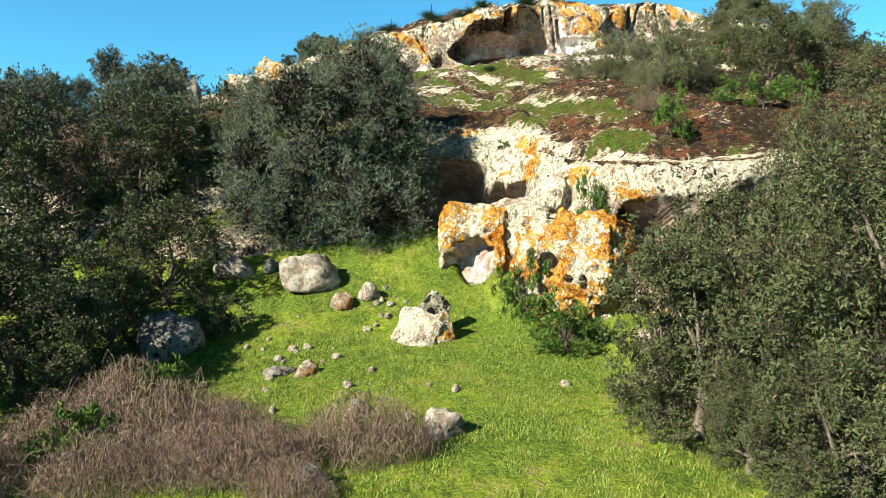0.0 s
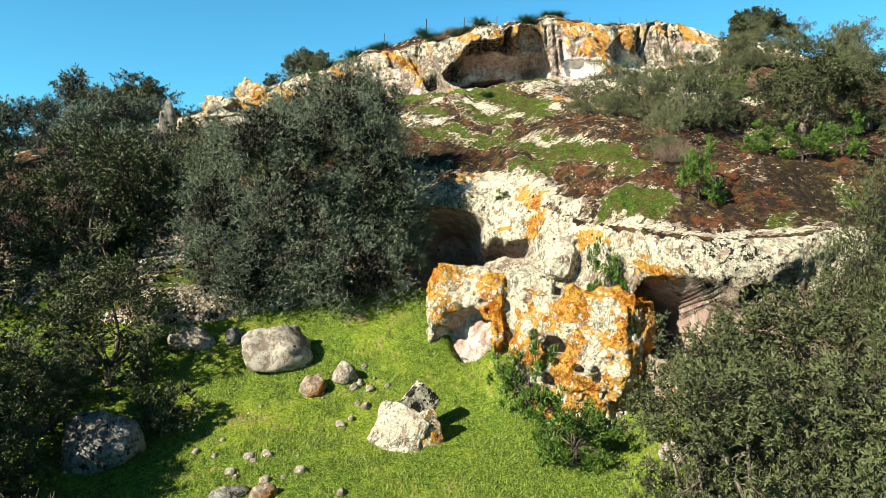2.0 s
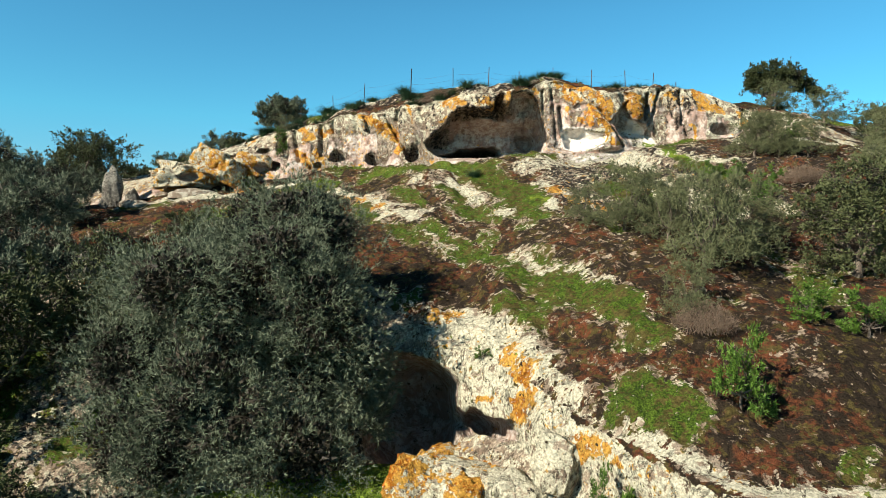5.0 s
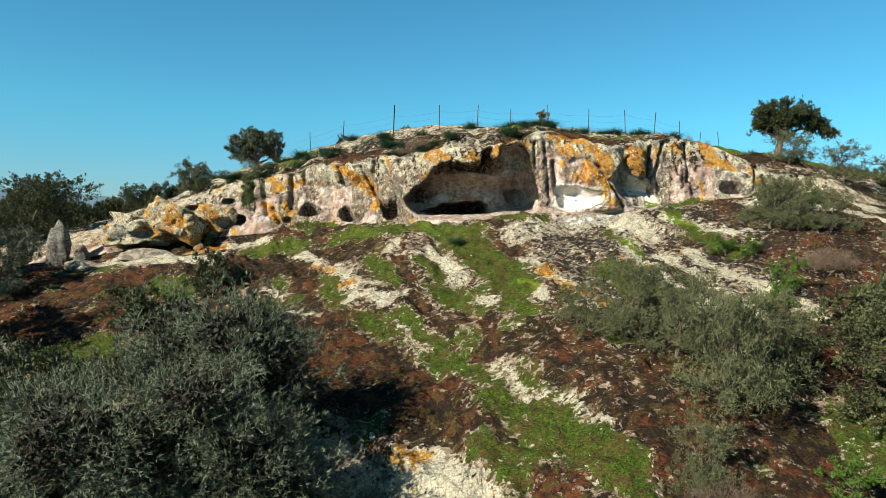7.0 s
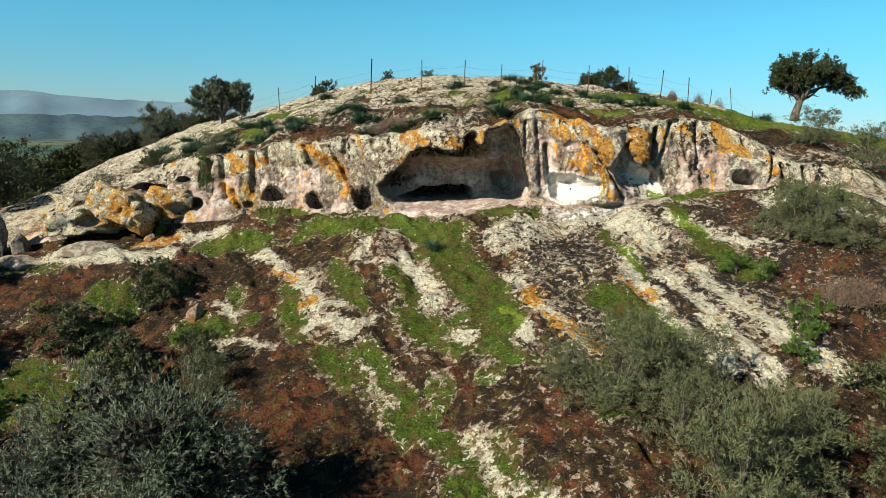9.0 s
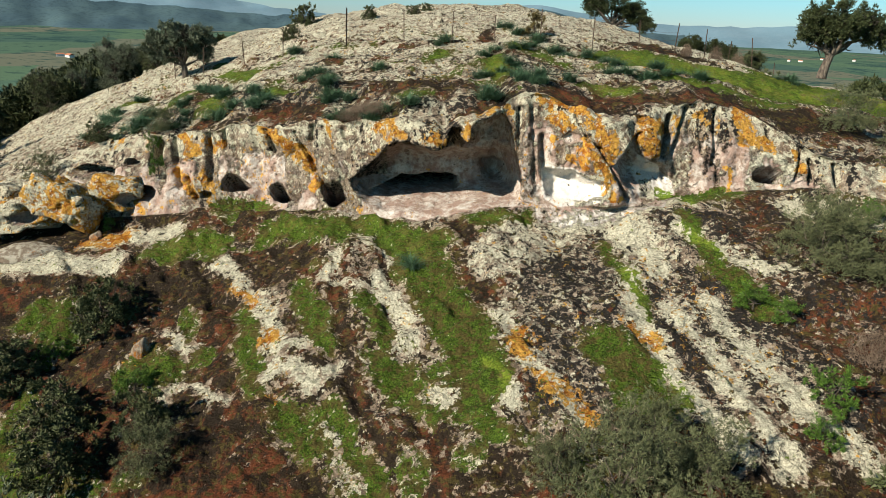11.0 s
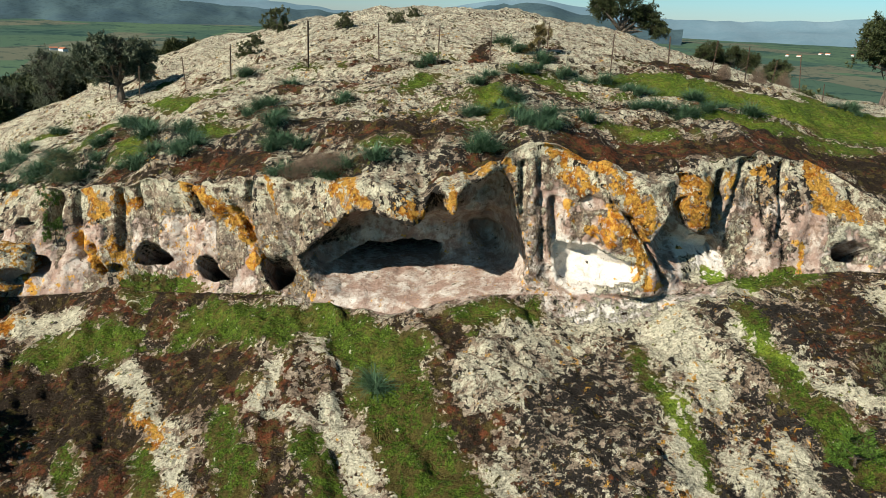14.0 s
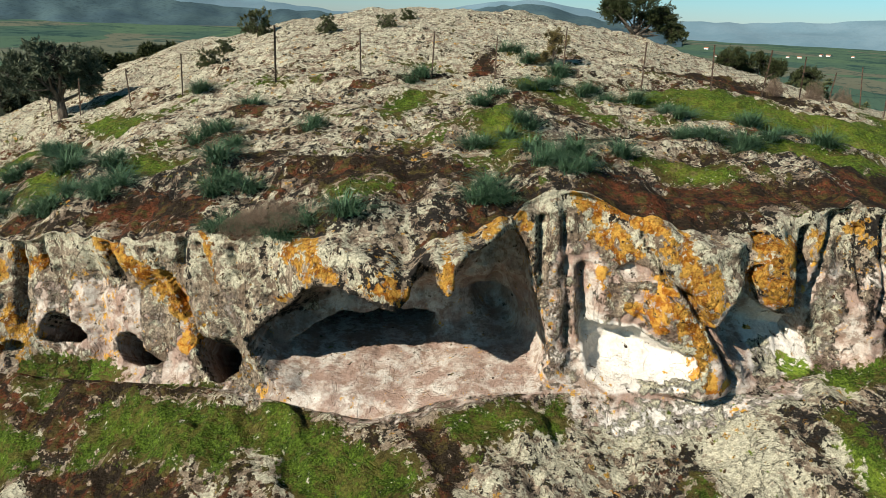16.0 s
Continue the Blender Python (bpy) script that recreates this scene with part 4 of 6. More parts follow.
def bent(a, b, sag, n, r):
    a, b = np.asarray(a, float), np.asarray(b, float)
    t = np.linspace(0, 1, n)[:, None]
    return a + (b - a) * t + sag * np.sin(math.pi * t) * r.normal(0, 1, 3) * np.linalg.norm(b - a)


def leaves(centres, out, per, length, width, r, lift=0.3, spread_by=0.9, pointed=False):
    """Sprays of narrow leaves: at each centre, leaves that point about outwards."""
    n = len(centres) * per
    c = np.repeat(centres, per, 0)
    d = np.repeat(out, per, 0) + spread_by * r.normal(0, 1, (n, 3))
    d[:, 2] += lift
    d /= np.linalg.norm(d, axis=1)[:, None] + 1e-9
    side = np.cross(d, r.normal(0, 1, (n, 3)))
    side /= np.linalg.norm(side, axis=1)[:, None] + 1e-9
    ln = (length * r.uniform(0.6, 1.3, n))[:, None]
    wd = (width * r.uniform(0.6, 1.2, n))[:, None]
    base = c + d * ln * r.uniform(-0.1, 0.5, n)[:, None]
    if pointed:
        v = np.stack([base - side * wd, base + side * wd, base + d * ln], 1).reshape(-1, 3)
        return v, np.arange(n * 3).reshape(-1, 3)
    v = np.stack([base, base + d * ln * 0.5 + side * wd, base + d * ln, base + d * ln * 0.5 - side * wd], 1).reshape(-1, 3)
    return v, np.arange(n * 4).reshape(-1, 4)


def crown_points(r, clumps, count, shell=0.55, tuft=0.0, each=16):
    """Places in a crown of ellipsoid clumps, mostly near their surface, ragged outwards, gathered in tufts. clumps: x y z rx ry rz."""
    cl = np.array(clumps, float)
    if tuft:
        p, d = crown_points(r, clumps, max(20, count // each), shell)
        size = tuft * r.uniform(0.6, 1.4, len(p))
        n = len(p) * each
        d = np.repeat(d, each, 0)
        off = np.clip(r.normal(0, 1, (n, 3)), -1.8, 1.8) * [0.42, 0.42, 0.5] + d * np.clip(r.normal(0.1, 0.45, (n, 1)), -1.0, 0.9)
        return np.repeat(p, each, 0) + off * np.repeat(size, each)[:, None], d + 0.6 * off
    wt = (cl[:, 3] * cl[:, 4] + cl[:, 4] * cl[:, 5] + cl[:, 3] * cl[:, 5])
    pick = r.choice(len(cl), count, p=wt / wt.sum())
    d = r.normal(0, 1, (count, 3))
    d /= np.linalg.norm(d, axis=1)[:, None]
    rad = 1 - (1 - shell) * r.random(count) ** 1.6
    ragged = 0.86 + 0.22 * fbm(d[:, 0] * 2.3 + pick, d[:, 1] * 2.3, d[:, 2] * 2.3, seed=5, octaves=3)
    p = cl[pick, :3] + d * cl[pick, 3:] * (rad * ragged)[:, None]
    gap = fbm(p[:, 0] * 1.1, p[:, 1] * 1.1, p[:, 2] * 1.1, seed=8, octaves=2)
    keep = gap > -0.20
    return p[keep], d[keep]


def plant(name, label, category, seed, clumps, sprays, per, length, width, leaf, trunk_r=0.12, height_to=None, lift=0.3, shell=0.55, limbs=9, spread_by=0.9, bark_mat=None, pointed=True, inner=0.22, inner_size=0.11, tuft=0.26):
    """A tree or shrub at the origin: an Empty with a trunk of limbs and a crown of many leaves."""
    r = np.random.default_rng(seed)
    root = new(name)
    root.empty_display_size = 0.2
    tagged(root, label, category)
    cl = np.array(clumps, float)
    low = min((c[2] for c in clumps)) * 0.6 if height_to is None else height_to
    top = cl[:, :3].mean(0)
    fork = np.array([top[0] * 0.35, top[1] * 0.35, low])
    bits = [tube(bent((0, 0, -0.25), fork, 0.06, 6, r), trunk_r * 1.25, trunk_r * 0.8, 9)]
    for k in range(limbs):
        c = cl[k % len(cl)]
        end = c[:3] * [0.8, 0.8, 0.9] + r.normal(0, 0.2, 3) * c[3:]
        path = bent(fork + r.normal(0, trunk_r * 0.3, 3), end, 0.10, 6, r)
        bits.append(tube(path, trunk_r * 0.55, trunk_r * 0.12, 6))
        for _ in range(3):
            a = path[r.integers(2, 5)]
            e = a + r.normal(0, 0.3, 3) * c[3:]
            bits.append(tube(bent(a, e, 0.1, 4, r), trunk_r * 0.2, trunk_r * 0.05, 4))
    v, f = join(bits)
    part("trunk", make_mesh("trunk", v, f), bark_mat or bark, root)
    p, d = crown_points(r, clumps, sprays, shell, tuft * float(cl[:, 3:].mean()))
    v, f = leaves(p, d, per, length, width, r, lift, spread_by, pointed)
    part("crown", make_mesh("crown", v, f, smooth=False), leaf, root)
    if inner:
        # dark core of leaves, its colour standing in for shade within the crown
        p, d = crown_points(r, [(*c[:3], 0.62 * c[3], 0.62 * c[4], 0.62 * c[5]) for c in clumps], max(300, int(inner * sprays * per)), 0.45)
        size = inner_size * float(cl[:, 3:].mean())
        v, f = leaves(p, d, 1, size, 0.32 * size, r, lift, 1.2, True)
        part("inner_foliage", make_mesh("inner_foliage", v, f, smooth=False), core_shade, root, "inner leaves coloured near black as the crown's shade")
    return root


def lumps(seed, rx, ry, z0, z1, n, size):
    """Clumps of a rounded crown."""
    r = np.random.default_rng(seed)
    out = [(0, 0, (z0 + z1) / 2, rx * 0.7, ry * 0.7, (z1 - z0) * 0.38)]
    for k in range(n):
        a, h = 2.4 * k + r.uniform(-0.4, 0.4), r.uniform(0.12, 0.9)
        w = math.sin(math.pi * (0.15 + 0.75 * h)) * r.uniform(0.5, 0.8)
        s = size * r.uniform(0.75, 1.25)
        out.append((rx * w * math.cos(a), ry * w * math.sin(a), z0 + (z1 - z0) * h, s, s, s * 0.9))
    for k in range(9):                                   # low skirts that reach the ground
        a, s = 0.7 * k + r.uniform(-0.2, 0.2), size * r.uniform(0.75, 1.1)
        out.append((rx * 0.62 * math.cos(a), ry * 0.62 * math.sin(a), z0 + 0.55 * s, s, s, s * 0.85))
    return out


def stand(ob, x, y, z=None, turn=0.0, scale=(1, 1, 1), sink=0.0):
    ob.matrix_basis = pose(x, y, (height(x, y) if z is None else z) - sink, 0, 0, turn) @ Matrix.Diagonal((*scale, 1))
    return ob


def again(ob, x, y, turn=0.0, scale=(1, 1, 1), label="", z=None, sink=0.0):
    m = pose(x, y, (height(x, y) if z is None else z) - sink, 0, 0, turn)
    other = copy_thing(ob, m)
    other.scale = scale
    if label:
        other["label"] = label
    return other



# ---- far plain's hills ----
def make_far(name, low, high, woods):
    n = Nodes(name, 1.0, 0.0)
    v, w = n.noise(0.004, 6, 0.65), n.noise(0.06, 6, 0.75)
    col = n.mix(n.band(v, 0.35, 0.65), low, high)
    return n.done(n.mix(n.math("MULTIPLY", n.band(w, 0.50, 0.60), woods), col, tuple(0.55 * c for c in low)))


def ridge(name, far, a0, a1, peaks, material, label):
    """A long hill far off: an uneven ridge line with a broad foot, over a range of bearings (degrees from ahead, right plus)."""
    n, rows = 160, 10
    a = np.radians(np.linspace(a0, a1, n))
    top = sum(h * np.exp(-((np.degrees(a) - c) / w) ** 2) for c, w, h in peaks)
    top = top * (1 + 0.10 * fbm(np.degrees(a) / 3, 0 * a, seed=81, octaves=4)) + 6 * fbm(np.degrees(a), 0 * a, seed=82)
    verts = []
    for j in range(rows):
        f = j / (rows - 1)
        d = far + 700 * (f - 1) + 60 * fbm(np.degrees(a) / 2, 0 * a + 3 * f, seed=83)
        z = -70 + (top + 70) * f ** 1.3 + (12 * fbm(np.degrees(a) / 1.3, 0 * a + 4 * f, seed=84) if 0 < f < 1 else 0)
        verts.append(np.stack([d * np.sin(a), d * np.cos(a), z], -1))
    i = (np.arange(rows - 1)[:, None] * n + np.arange(n - 1)[None, :]).ravel()
    me = make_mesh(name, np.concatenate(verts), np.stack([i, i + 1, i + 1 + n, i + n], 1))
    me.materials.append(material)
    return tagged(new(name, me), label, "hills", kind="structure")


# distance haze is put into these base colours as blue-grey
far_haze = make_far("far_hills", (0.115, 0.185, 0.225), (0.140, 0.210, 0.250), 0.12)
mid_haze = make_far("nearer_hills", (0.048, 0.080, 0.096), (0.062, 0.100, 0.108), 0.5)
ridge("backdrop_mountains", 4700, -75, 75, [(-38, 13, 190), (-20, 9, 120), (8, 8, 120), (33, 14, 70), (55, 20, 80)], far_haze, "long blue mountain ridge on the horizon")
ridge("backdrop_hills", 3300, -75, 20, [(-45, 14, 30), (-24, 8, 40), (-10, 7, 10), (8, 6, 78)], mid_haze, "low hazy hills at the plain's edge")


# small farms out on the plain
white_wall = make_far("limewash", (0.46, 0.45, 0.42), (0.56, 0.55, 0.52), 0.0)
clay_roof = make_far("clay_tiles", (0.30, 0.12, 0.07), (0.38, 0.17, 0.10), 0.0)


def box(x0, x1, y0, y1, z0, z1):
    v = np.array([(x, y, z) for z in (z0, z1) for x, y in ((x0, y0), (x1, y0), (x1, y1), (x0, y1))], float)
    return v, np.array([(0, 1, 5, 4), (1, 2, 6, 5), (2, 3, 7, 6), (3, 0, 4, 7), (4, 5, 6, 7), (3, 2, 1, 0)])


def farmhouse():
    root = tagged(new("farmhouse"), "small whitewashed farmhouse with a clay tiled roof", "house", "farmhouses on the far plain")
    part("wall", make_mesh("wall", *box(-8, 8, -4.5, 4.5, -3, 4.5), smooth=False), white_wall, root)
    v = np.array([(-8.6, -5.2, 4.4), (8.6, -5.2, 4.4), (8.6, 5.2, 4.4), (-8.6, 5.2, 4.4), (-8.6, 0, 7.0), (8.6, 0, 7.0)], float)
    me = bpy.data.meshes.new("roof")
    me.from_pydata(v.tolist(), [], [(0, 1, 5, 4), (2, 3, 4, 5), (0, 4, 3), (1, 2, 5), (3, 2, 1, 0)])
    part("roof", me, clay_roof, root)
    return root


farm = farmhouse()
r = np.random.default_rng(97)
SITES = [(-205, 560, 1.0), (-188, 565, 0.8), (-330, 900, 1.1), (-318, 910, 0.9), (-300, 880, 0.8), (-560, 1150, 1.2), (-590, 1180, 1.0), (-190, 1350, 1.3), (-150, 1370, 1.2), (-90, 1360, 1.3), (-230, 1380, 1.2), (1060, 2050, 1.2), (1100, 2060, 1.0), (820, 1980, 0.9), (1300, 2300, 1.3), (1330, 2310, 1.2), (1400, 2290, 1.3), (1000, 2500, 1.4)]
for k, (x, y, s) in enumerate(SITES):
    if k:
        again(farm, x, y, r.uniform(-60, 60), (0.75 * s, 0.75 * s, 0.75 * s))
    else:
        stand(farm, x, y, None, 20, (s, s, s))

# ---- trees and shrubs, built once and set out ----
def gnarled(name, label, seed, clumps, sprays, leaf, base, fork, trunk_r, length=0.12, width=0.03):
    t = plant(name, label, "tree", seed, clumps, 2 * sprays, 6, length, 0.8 * width, leaf, trunk_r, fork, limbs=14, tuft=0.2, shell=0.45)
    stand(t, *base)
    return t


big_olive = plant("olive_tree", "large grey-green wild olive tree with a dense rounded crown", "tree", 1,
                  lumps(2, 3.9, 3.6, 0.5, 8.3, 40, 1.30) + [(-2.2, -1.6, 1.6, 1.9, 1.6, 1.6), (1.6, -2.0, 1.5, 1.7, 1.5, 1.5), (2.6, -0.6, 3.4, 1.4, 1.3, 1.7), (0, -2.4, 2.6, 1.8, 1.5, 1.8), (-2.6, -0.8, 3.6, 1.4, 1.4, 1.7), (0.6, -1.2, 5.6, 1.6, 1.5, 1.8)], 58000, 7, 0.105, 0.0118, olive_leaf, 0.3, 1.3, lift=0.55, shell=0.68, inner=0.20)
stand(big_olive, -4.3, 27.0, 7.9, 0, (1.1, 1.0, 1.05))
side_olive = plant("olive_tree", "young grey-green wild olive with upright leafy shoots", "tree", 6,
                   lumps(7, 1.1, 1.1, 0.2, 3.4, 10, 0.6), 2600, 7, 0.17, 0.018, olive_leaf, 0.08, 0.6, lift=0.9)
stand(side_olive, -1.2, 26.2, 9.4, 0, (1, 1, 0.9))

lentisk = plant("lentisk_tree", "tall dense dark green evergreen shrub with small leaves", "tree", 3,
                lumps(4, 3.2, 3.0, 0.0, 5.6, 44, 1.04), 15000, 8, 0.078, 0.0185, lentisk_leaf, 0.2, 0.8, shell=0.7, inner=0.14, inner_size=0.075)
far_lentisk = plant("lentisk_tree", "dense dark green evergreen shrub on the wooded slope", "tree", 5,
                    lumps(6, 3.2, 3.0, 0.0, 5.6, 44, 1.06), 6300, 7, 0.13, 0.037, lentisk_leaf, 0.2, 0.8, shell=0.7, inner=0.16)
slim_lentisk = plant("lentisk_tree", "slim upright evergreen shrub with small dark leaves", "tree", 17,
                     lumps(18, 1.35, 1.3, 0.0, 4.7, 30, 0.66), 7000, 8, 0.075, 0.018, lentisk_leaf, 0.12, 0.7, shell=0.65, inner=0.14, inner_size=0.09)
stand(slim_lentisk, 5.05, 15.6)
again(slim_lentisk, 5.35, 13.9, 130, (1.1, 1.1, 1.0))
again(slim_lentisk, 6.7, 16.6, 250, (1.25, 1.15, 0.98))
stand(lentisk, 8.3, 12.2, None, 0, (1.15, 1.1, 1.18))
again(lentisk, 6.8, 13.2, 80, (0.6, 0.6, 0.8))
again(lentisk, 11.6, 16.3, 70, (1.0, 0.95, 1.22))
again(lentisk, 9.7, 16.8, 215, (0.75, 0.60, 1.0))
again(lentisk, 6.6, 10.9, 330, (0.55, 0.5, 0.5))
again(lentisk, 5.7, 12.4, 250, (0.34, 0.34, 0.36))
again(far_lentisk, 15.4, 13.0, 20, (1.2, 1.2, 1.2))
again(lentisk, 13.6, 20.5, 300, (0.9, 0.8, 0.85), z=9.3)
stand(far_lentisk, -9.2, 22.4, None, 100, (0.80, 0.75, 0.62))
again(far_lentisk, -10.6, 16.8, 200, (0.82, 0.85, 0.70))
again(far_lentisk, -13.6, 20.5, 250, (0.9, 0.9, 0.75))
again(far_lentisk, -11.8, 27.0, 310, (0.85, 0.9, 0.85))
again(far_lentisk, -9.0, 28.8, 45, (0.6, 0.6, 0.75))
for x, y, turn, k in ((-16.4, 69.5, 10, 0.36), (-19.0, 68.5, 70, 0.40), (-20.5, 62.0, 130, 0.44), (-23.5, 70.0, 200, 0.5), (-18.6, 74.0, 260, 0.45), (-27.0, 63.0, 310, 0.55)):
    again(far_lentisk, x, y, turn, (k, k, k * 0.9))
# out of view on the left, added to throw shade over the shrubs
for x, y, turn, k in ((-13.6, 12.6, 20, 0.85), (-12.9, 9.0, 140, 0.8), (-17.5, 16.0, 250, 0.95)):
    again(far_lentisk, x, y, turn, (k, k, 0.85 * k))
again(far_lentisk, -15.5, 25.5, 160, (0.9, 0.9, 0.9))
again(far_lentisk, 12.6, 26.6, 10, (0.60, 0.60, 0.56), "dense green evergreen shrub on the rocky slope")
again(far_lentisk, 15.4, 27.5, 60, (0.55, 0.55, 0.46), "dense green evergreen shrub on the rocky slope")
again(far_lentisk, -9.0, 16.2, 60, (0.5, 0.5, 0.5))
again(far_lentisk, -9.4, 19.2, 290, (0.62, 0.5, 0.5))
again(far_lentisk, -19.5, 22.0, 160, (1.1, 1.0, 1.0))
again(far_lentisk, -19.9, 51.0, 200, (0.98, 0.90, 0.92), z=15.3)
again(far_lentisk, -19.0, 46.0, 30, (0.66, 0.65, 0.60), "dark rounded evergreen tree at the foot of the hill")

tall_olive = plant("olive_tree", "grey-green wild olive tree among dense scrub", "tree", 8,
                   lumps(9, 2.4, 2.4, 0.2, 4.6, 20, 1.0), 5200, 7, 0.17, 0.024, olive_leaf, 0.16, 1.1, lift=0.4, inner=0.28)
stand(tall_olive, -15.2, 34.5, None, 0, (0.9, 0.9, 0.85))
for x, y, turn, k in ((-12.6, 30.0, 80, 0.85), (-18.8, 40.0, 140, 0.85), (-22.5, 36.5, 10, 0.85), (-18.5, 31.0, 220, 0.85), (-24.0, 44.5, 300, 0.7), (-15.8, 39.0, 60, 0.6), (-21.5, 27.5, 35, 1.0), (-27.5, 33, 75, 0.9), (-17.5, 65.0, 15, 0.66), (-19.4, 64.2, 200, 0.42)):
    again(tall_olive, x, y, turn, (k, k, k))

grey_shrub = plant("shrub", "loose grey-green shrub with thin upright twigs", "shrub", 11,
                   lumps(12, 1.25, 1.2, 0.1, 1.75, 16, 0.50), 3600, 6, 0.075, 0.0085, grey_leaf, 0.05, 0.3, lift=0.9, shell=0.4, inner=0.03)
stand(grey_shrub, 7.2, 30.4, None, 0, (1.3, 1.1, 1.15))
for x, y, turn, sx, sz in ((8.5, 26.8, 50, 1.30, 1.45), (9.8, 27.6, 170, 1.15, 1.2), (5.9, 30.9, 200, 0.6, 0.6), (8.2, 29.0, 100, 0.9, 0.9), (14.6, 37.2, 80, 1.15, 0.95), (15.4, 36.8, 200, 1.1, 1.0), (15.1, 38.0, 330, 0.95, 0.85), (16.2, 36.0, 300, 0.9, 0.8), (18.5, 43.5, 20, 1.1, 0.8), (20.5, 42.5, 140, 1.2, 0.9), (22.5, 41.5, 60, 1.2, 1.0), (11.0, 29.2, 20, 0.9, 0.7), (-12.4, 45.8, 10, 0.7, 0.6), (-7.6, 45.9, 60, 0.6, 0.5), (16.5, 31.5, 40, 1.1, 1.1), (18.5, 34, 240, 1.2, 1.2), (21, 37.5, 190, 1.3, 1.2), (7.2, 24.6, 10, 0.7, 0.75), (8.1, 31.5, 70, 1.0, 0.85), (9.3, 30.7, 250, 1.0, 0.9), (-3.7, 32.9, 30, 0.75, 0.7)):
    again(grey_shrub, x, y, turn, (sx, sx, sz))

dark_shrub = plant("shrub", "compact dark green evergreen shrub", "shrub", 13,
                   lumps(14, 1.05, 1.0, 0.05, 1.5, 14, 0.44), 1700, 6, 0.10, 0.028, lentisk_leaf, 0.05, 0.3)
stand(dark_shrub, -6.75, 20.1, None, 0, (0.85, 0.85, 0.85))
for x, y, turn, sx, sz in ((-6.95, 38.0, 40, 0.95, 1.0), (14.0, 30.0, 160, 1.2, 1.1), (-6.9, 34.6, 90, 1.0, 0.9), (-9.4, 36.5, 120, 1.1, 0.9), (-4.6, 57.3, 20, 0.5, 0.45), (-0.7, 62.3, 80, 0.5, 0.5), (2.0, 62.5, 130, 0.5, 0.4), (-6.6, 74.5, 200, 1.0, 1.1), (2.8, 69.5, 10, 0.45, 0.4), (24.5, 98, 70, 1.6, 1.0), (22.8, 63.5, 110, 1.2, 0.8), (24.5, 62.5, 200, 1.3, 0.8), (-10.5, 46.8, 300, 0.6, 0.5), (25.5, 46.5, 10, 1.4, 0.9), (-5.3, 62.0, 99, 0.5, 0.4), (-4.3, 34.0, 130, 0.7, 0.75), (-6.2, 33.0, 30, 1.0, 1.0)):
    again(dark_shrub, x, y, turn, (sx, sx, sz))

green_shrub = plant("shrub", "fresh bright green shrub with fine leaves", "shrub", 15,
                    lumps(16, 0.75, 0.7, 0.0, 1.2, 10, 0.36), 1200, 5, 0.085, 0.018, bright_leaf, 0.04, 0.25, lift=0.7)
stand(green_shrub, 4.62, 20.95, 8.95, 0, (0.72, 0.7, 1.15))
for x, y, turn, sx, sz, z in ((3.45, 18.95, 40, 1.2, 1.25, None), (4.0, 19.0, 100, 0.9, 0.8, None), (2.45, 20.75, 150, 1.05, 1.35, None), (3.0, 19.6, 10, 0.7, 0.7, None), (7.1, 21.3, 220, 0.85, 1.15, None), (12.5, 36.3, 20, 0.75, 0.55, None), (13.1, 35.5, 60, 0.6, 0.5, None), (12.9, 32.6, 120, 0.75, 0.75, None), (12.2, 31.6, 200, 0.6, 0.6, None), (9.9, 24.0, 80, 0.8, 0.7, None), (10.9, 23.3, 10, 0.9, 0.8, None), (12.2, 23.6, 170, 0.9, 0.9, None), (-5.0, 35.4, 60, 0.7, 0.5, None), (-8.2, 37.2, 10, 0.8, 0.6, None), (16.9, 38.6, 60, 0.8, 0.6, None), (4.9, 20.0, 10, 0.35, 0.6, 8.0), (-7.3, 44.4, 60, 0.45, 0.6, 19.0), (-7.6, 44.9, 10, 0.4, 0.5, 19.8), (-8.8, 43.1, 100, 0.35, 0.4, None), (2.3, 25.6, 10, 0.35, 0.25, None), (-10.5, 33.5, 200, 0.9, 0.7, None)):
    again(green_shrub, x, y, turn, (sx, sx, sz), z=z)


def bramble(seed, rx, ry, h, count):
    """A tangle of dry arching stems with few leaves."""
    r = np.random.default_rng(seed)
    root = tagged(new("bramble"), "tangled dry brown bramble thicket with bare stems", "bramble")
    bits = []
    for _ in range(count):
        a, d = r.uniform(0, 2 * math.pi), math.sqrt(r.random())
        x, y = rx * d * math.cos(a), ry * d * math.sin(a)
        top = h * (1.05 - 0.7 * d * d) * r.uniform(0.3, 1.25)
        e = np.array([x + r.normal(0, 0.3), y + r.normal(0, 0.3), top * r.uniform(0.4, 0.9)])
        mid = np.array([(x + e[0]) / 2, (y + e[1]) / 2, top])
        t = np.linspace(0, 1, 5)[:, None]
        path = (1 - t) ** 2 * np.array([x, y, -0.1]) + 2 * t * (1 - t) * mid * [1, 1, 1.4] + t * t * e
        bits.append(tube(path + r.normal(0, 0.02, path.shape), 0.006, 0.003, 3))
    v, f = join(bits)
    part("stem_tangle", make_mesh("stem_tangle", v, f), dry_twig, root)
    n = int(count * 4)
    a, d = r.uniform(0, 2 * math.pi, n), np.sqrt(r.random(n))
    c = np.stack([rx * d * np.cos(a), ry * d * np.sin(a), h * (1.0 - 0.7 * d * d) * r.uniform(0.25, 1.0, n) * (1 + 0.35 * vnoise(2.2 * rx * d * np.cos(a), 2.2 * ry * d * np.sin(a), seed=29))], -1)
    v, f = leaves(c, np.tile((0, 0, 0.4), (n, 1)), 3, 0.13, 0.0055, r, 0.3, 1.0)
    part("twig_tangle", make_mesh("twig_tangle", v, f, smooth=False), dry_twig, root)
    return root


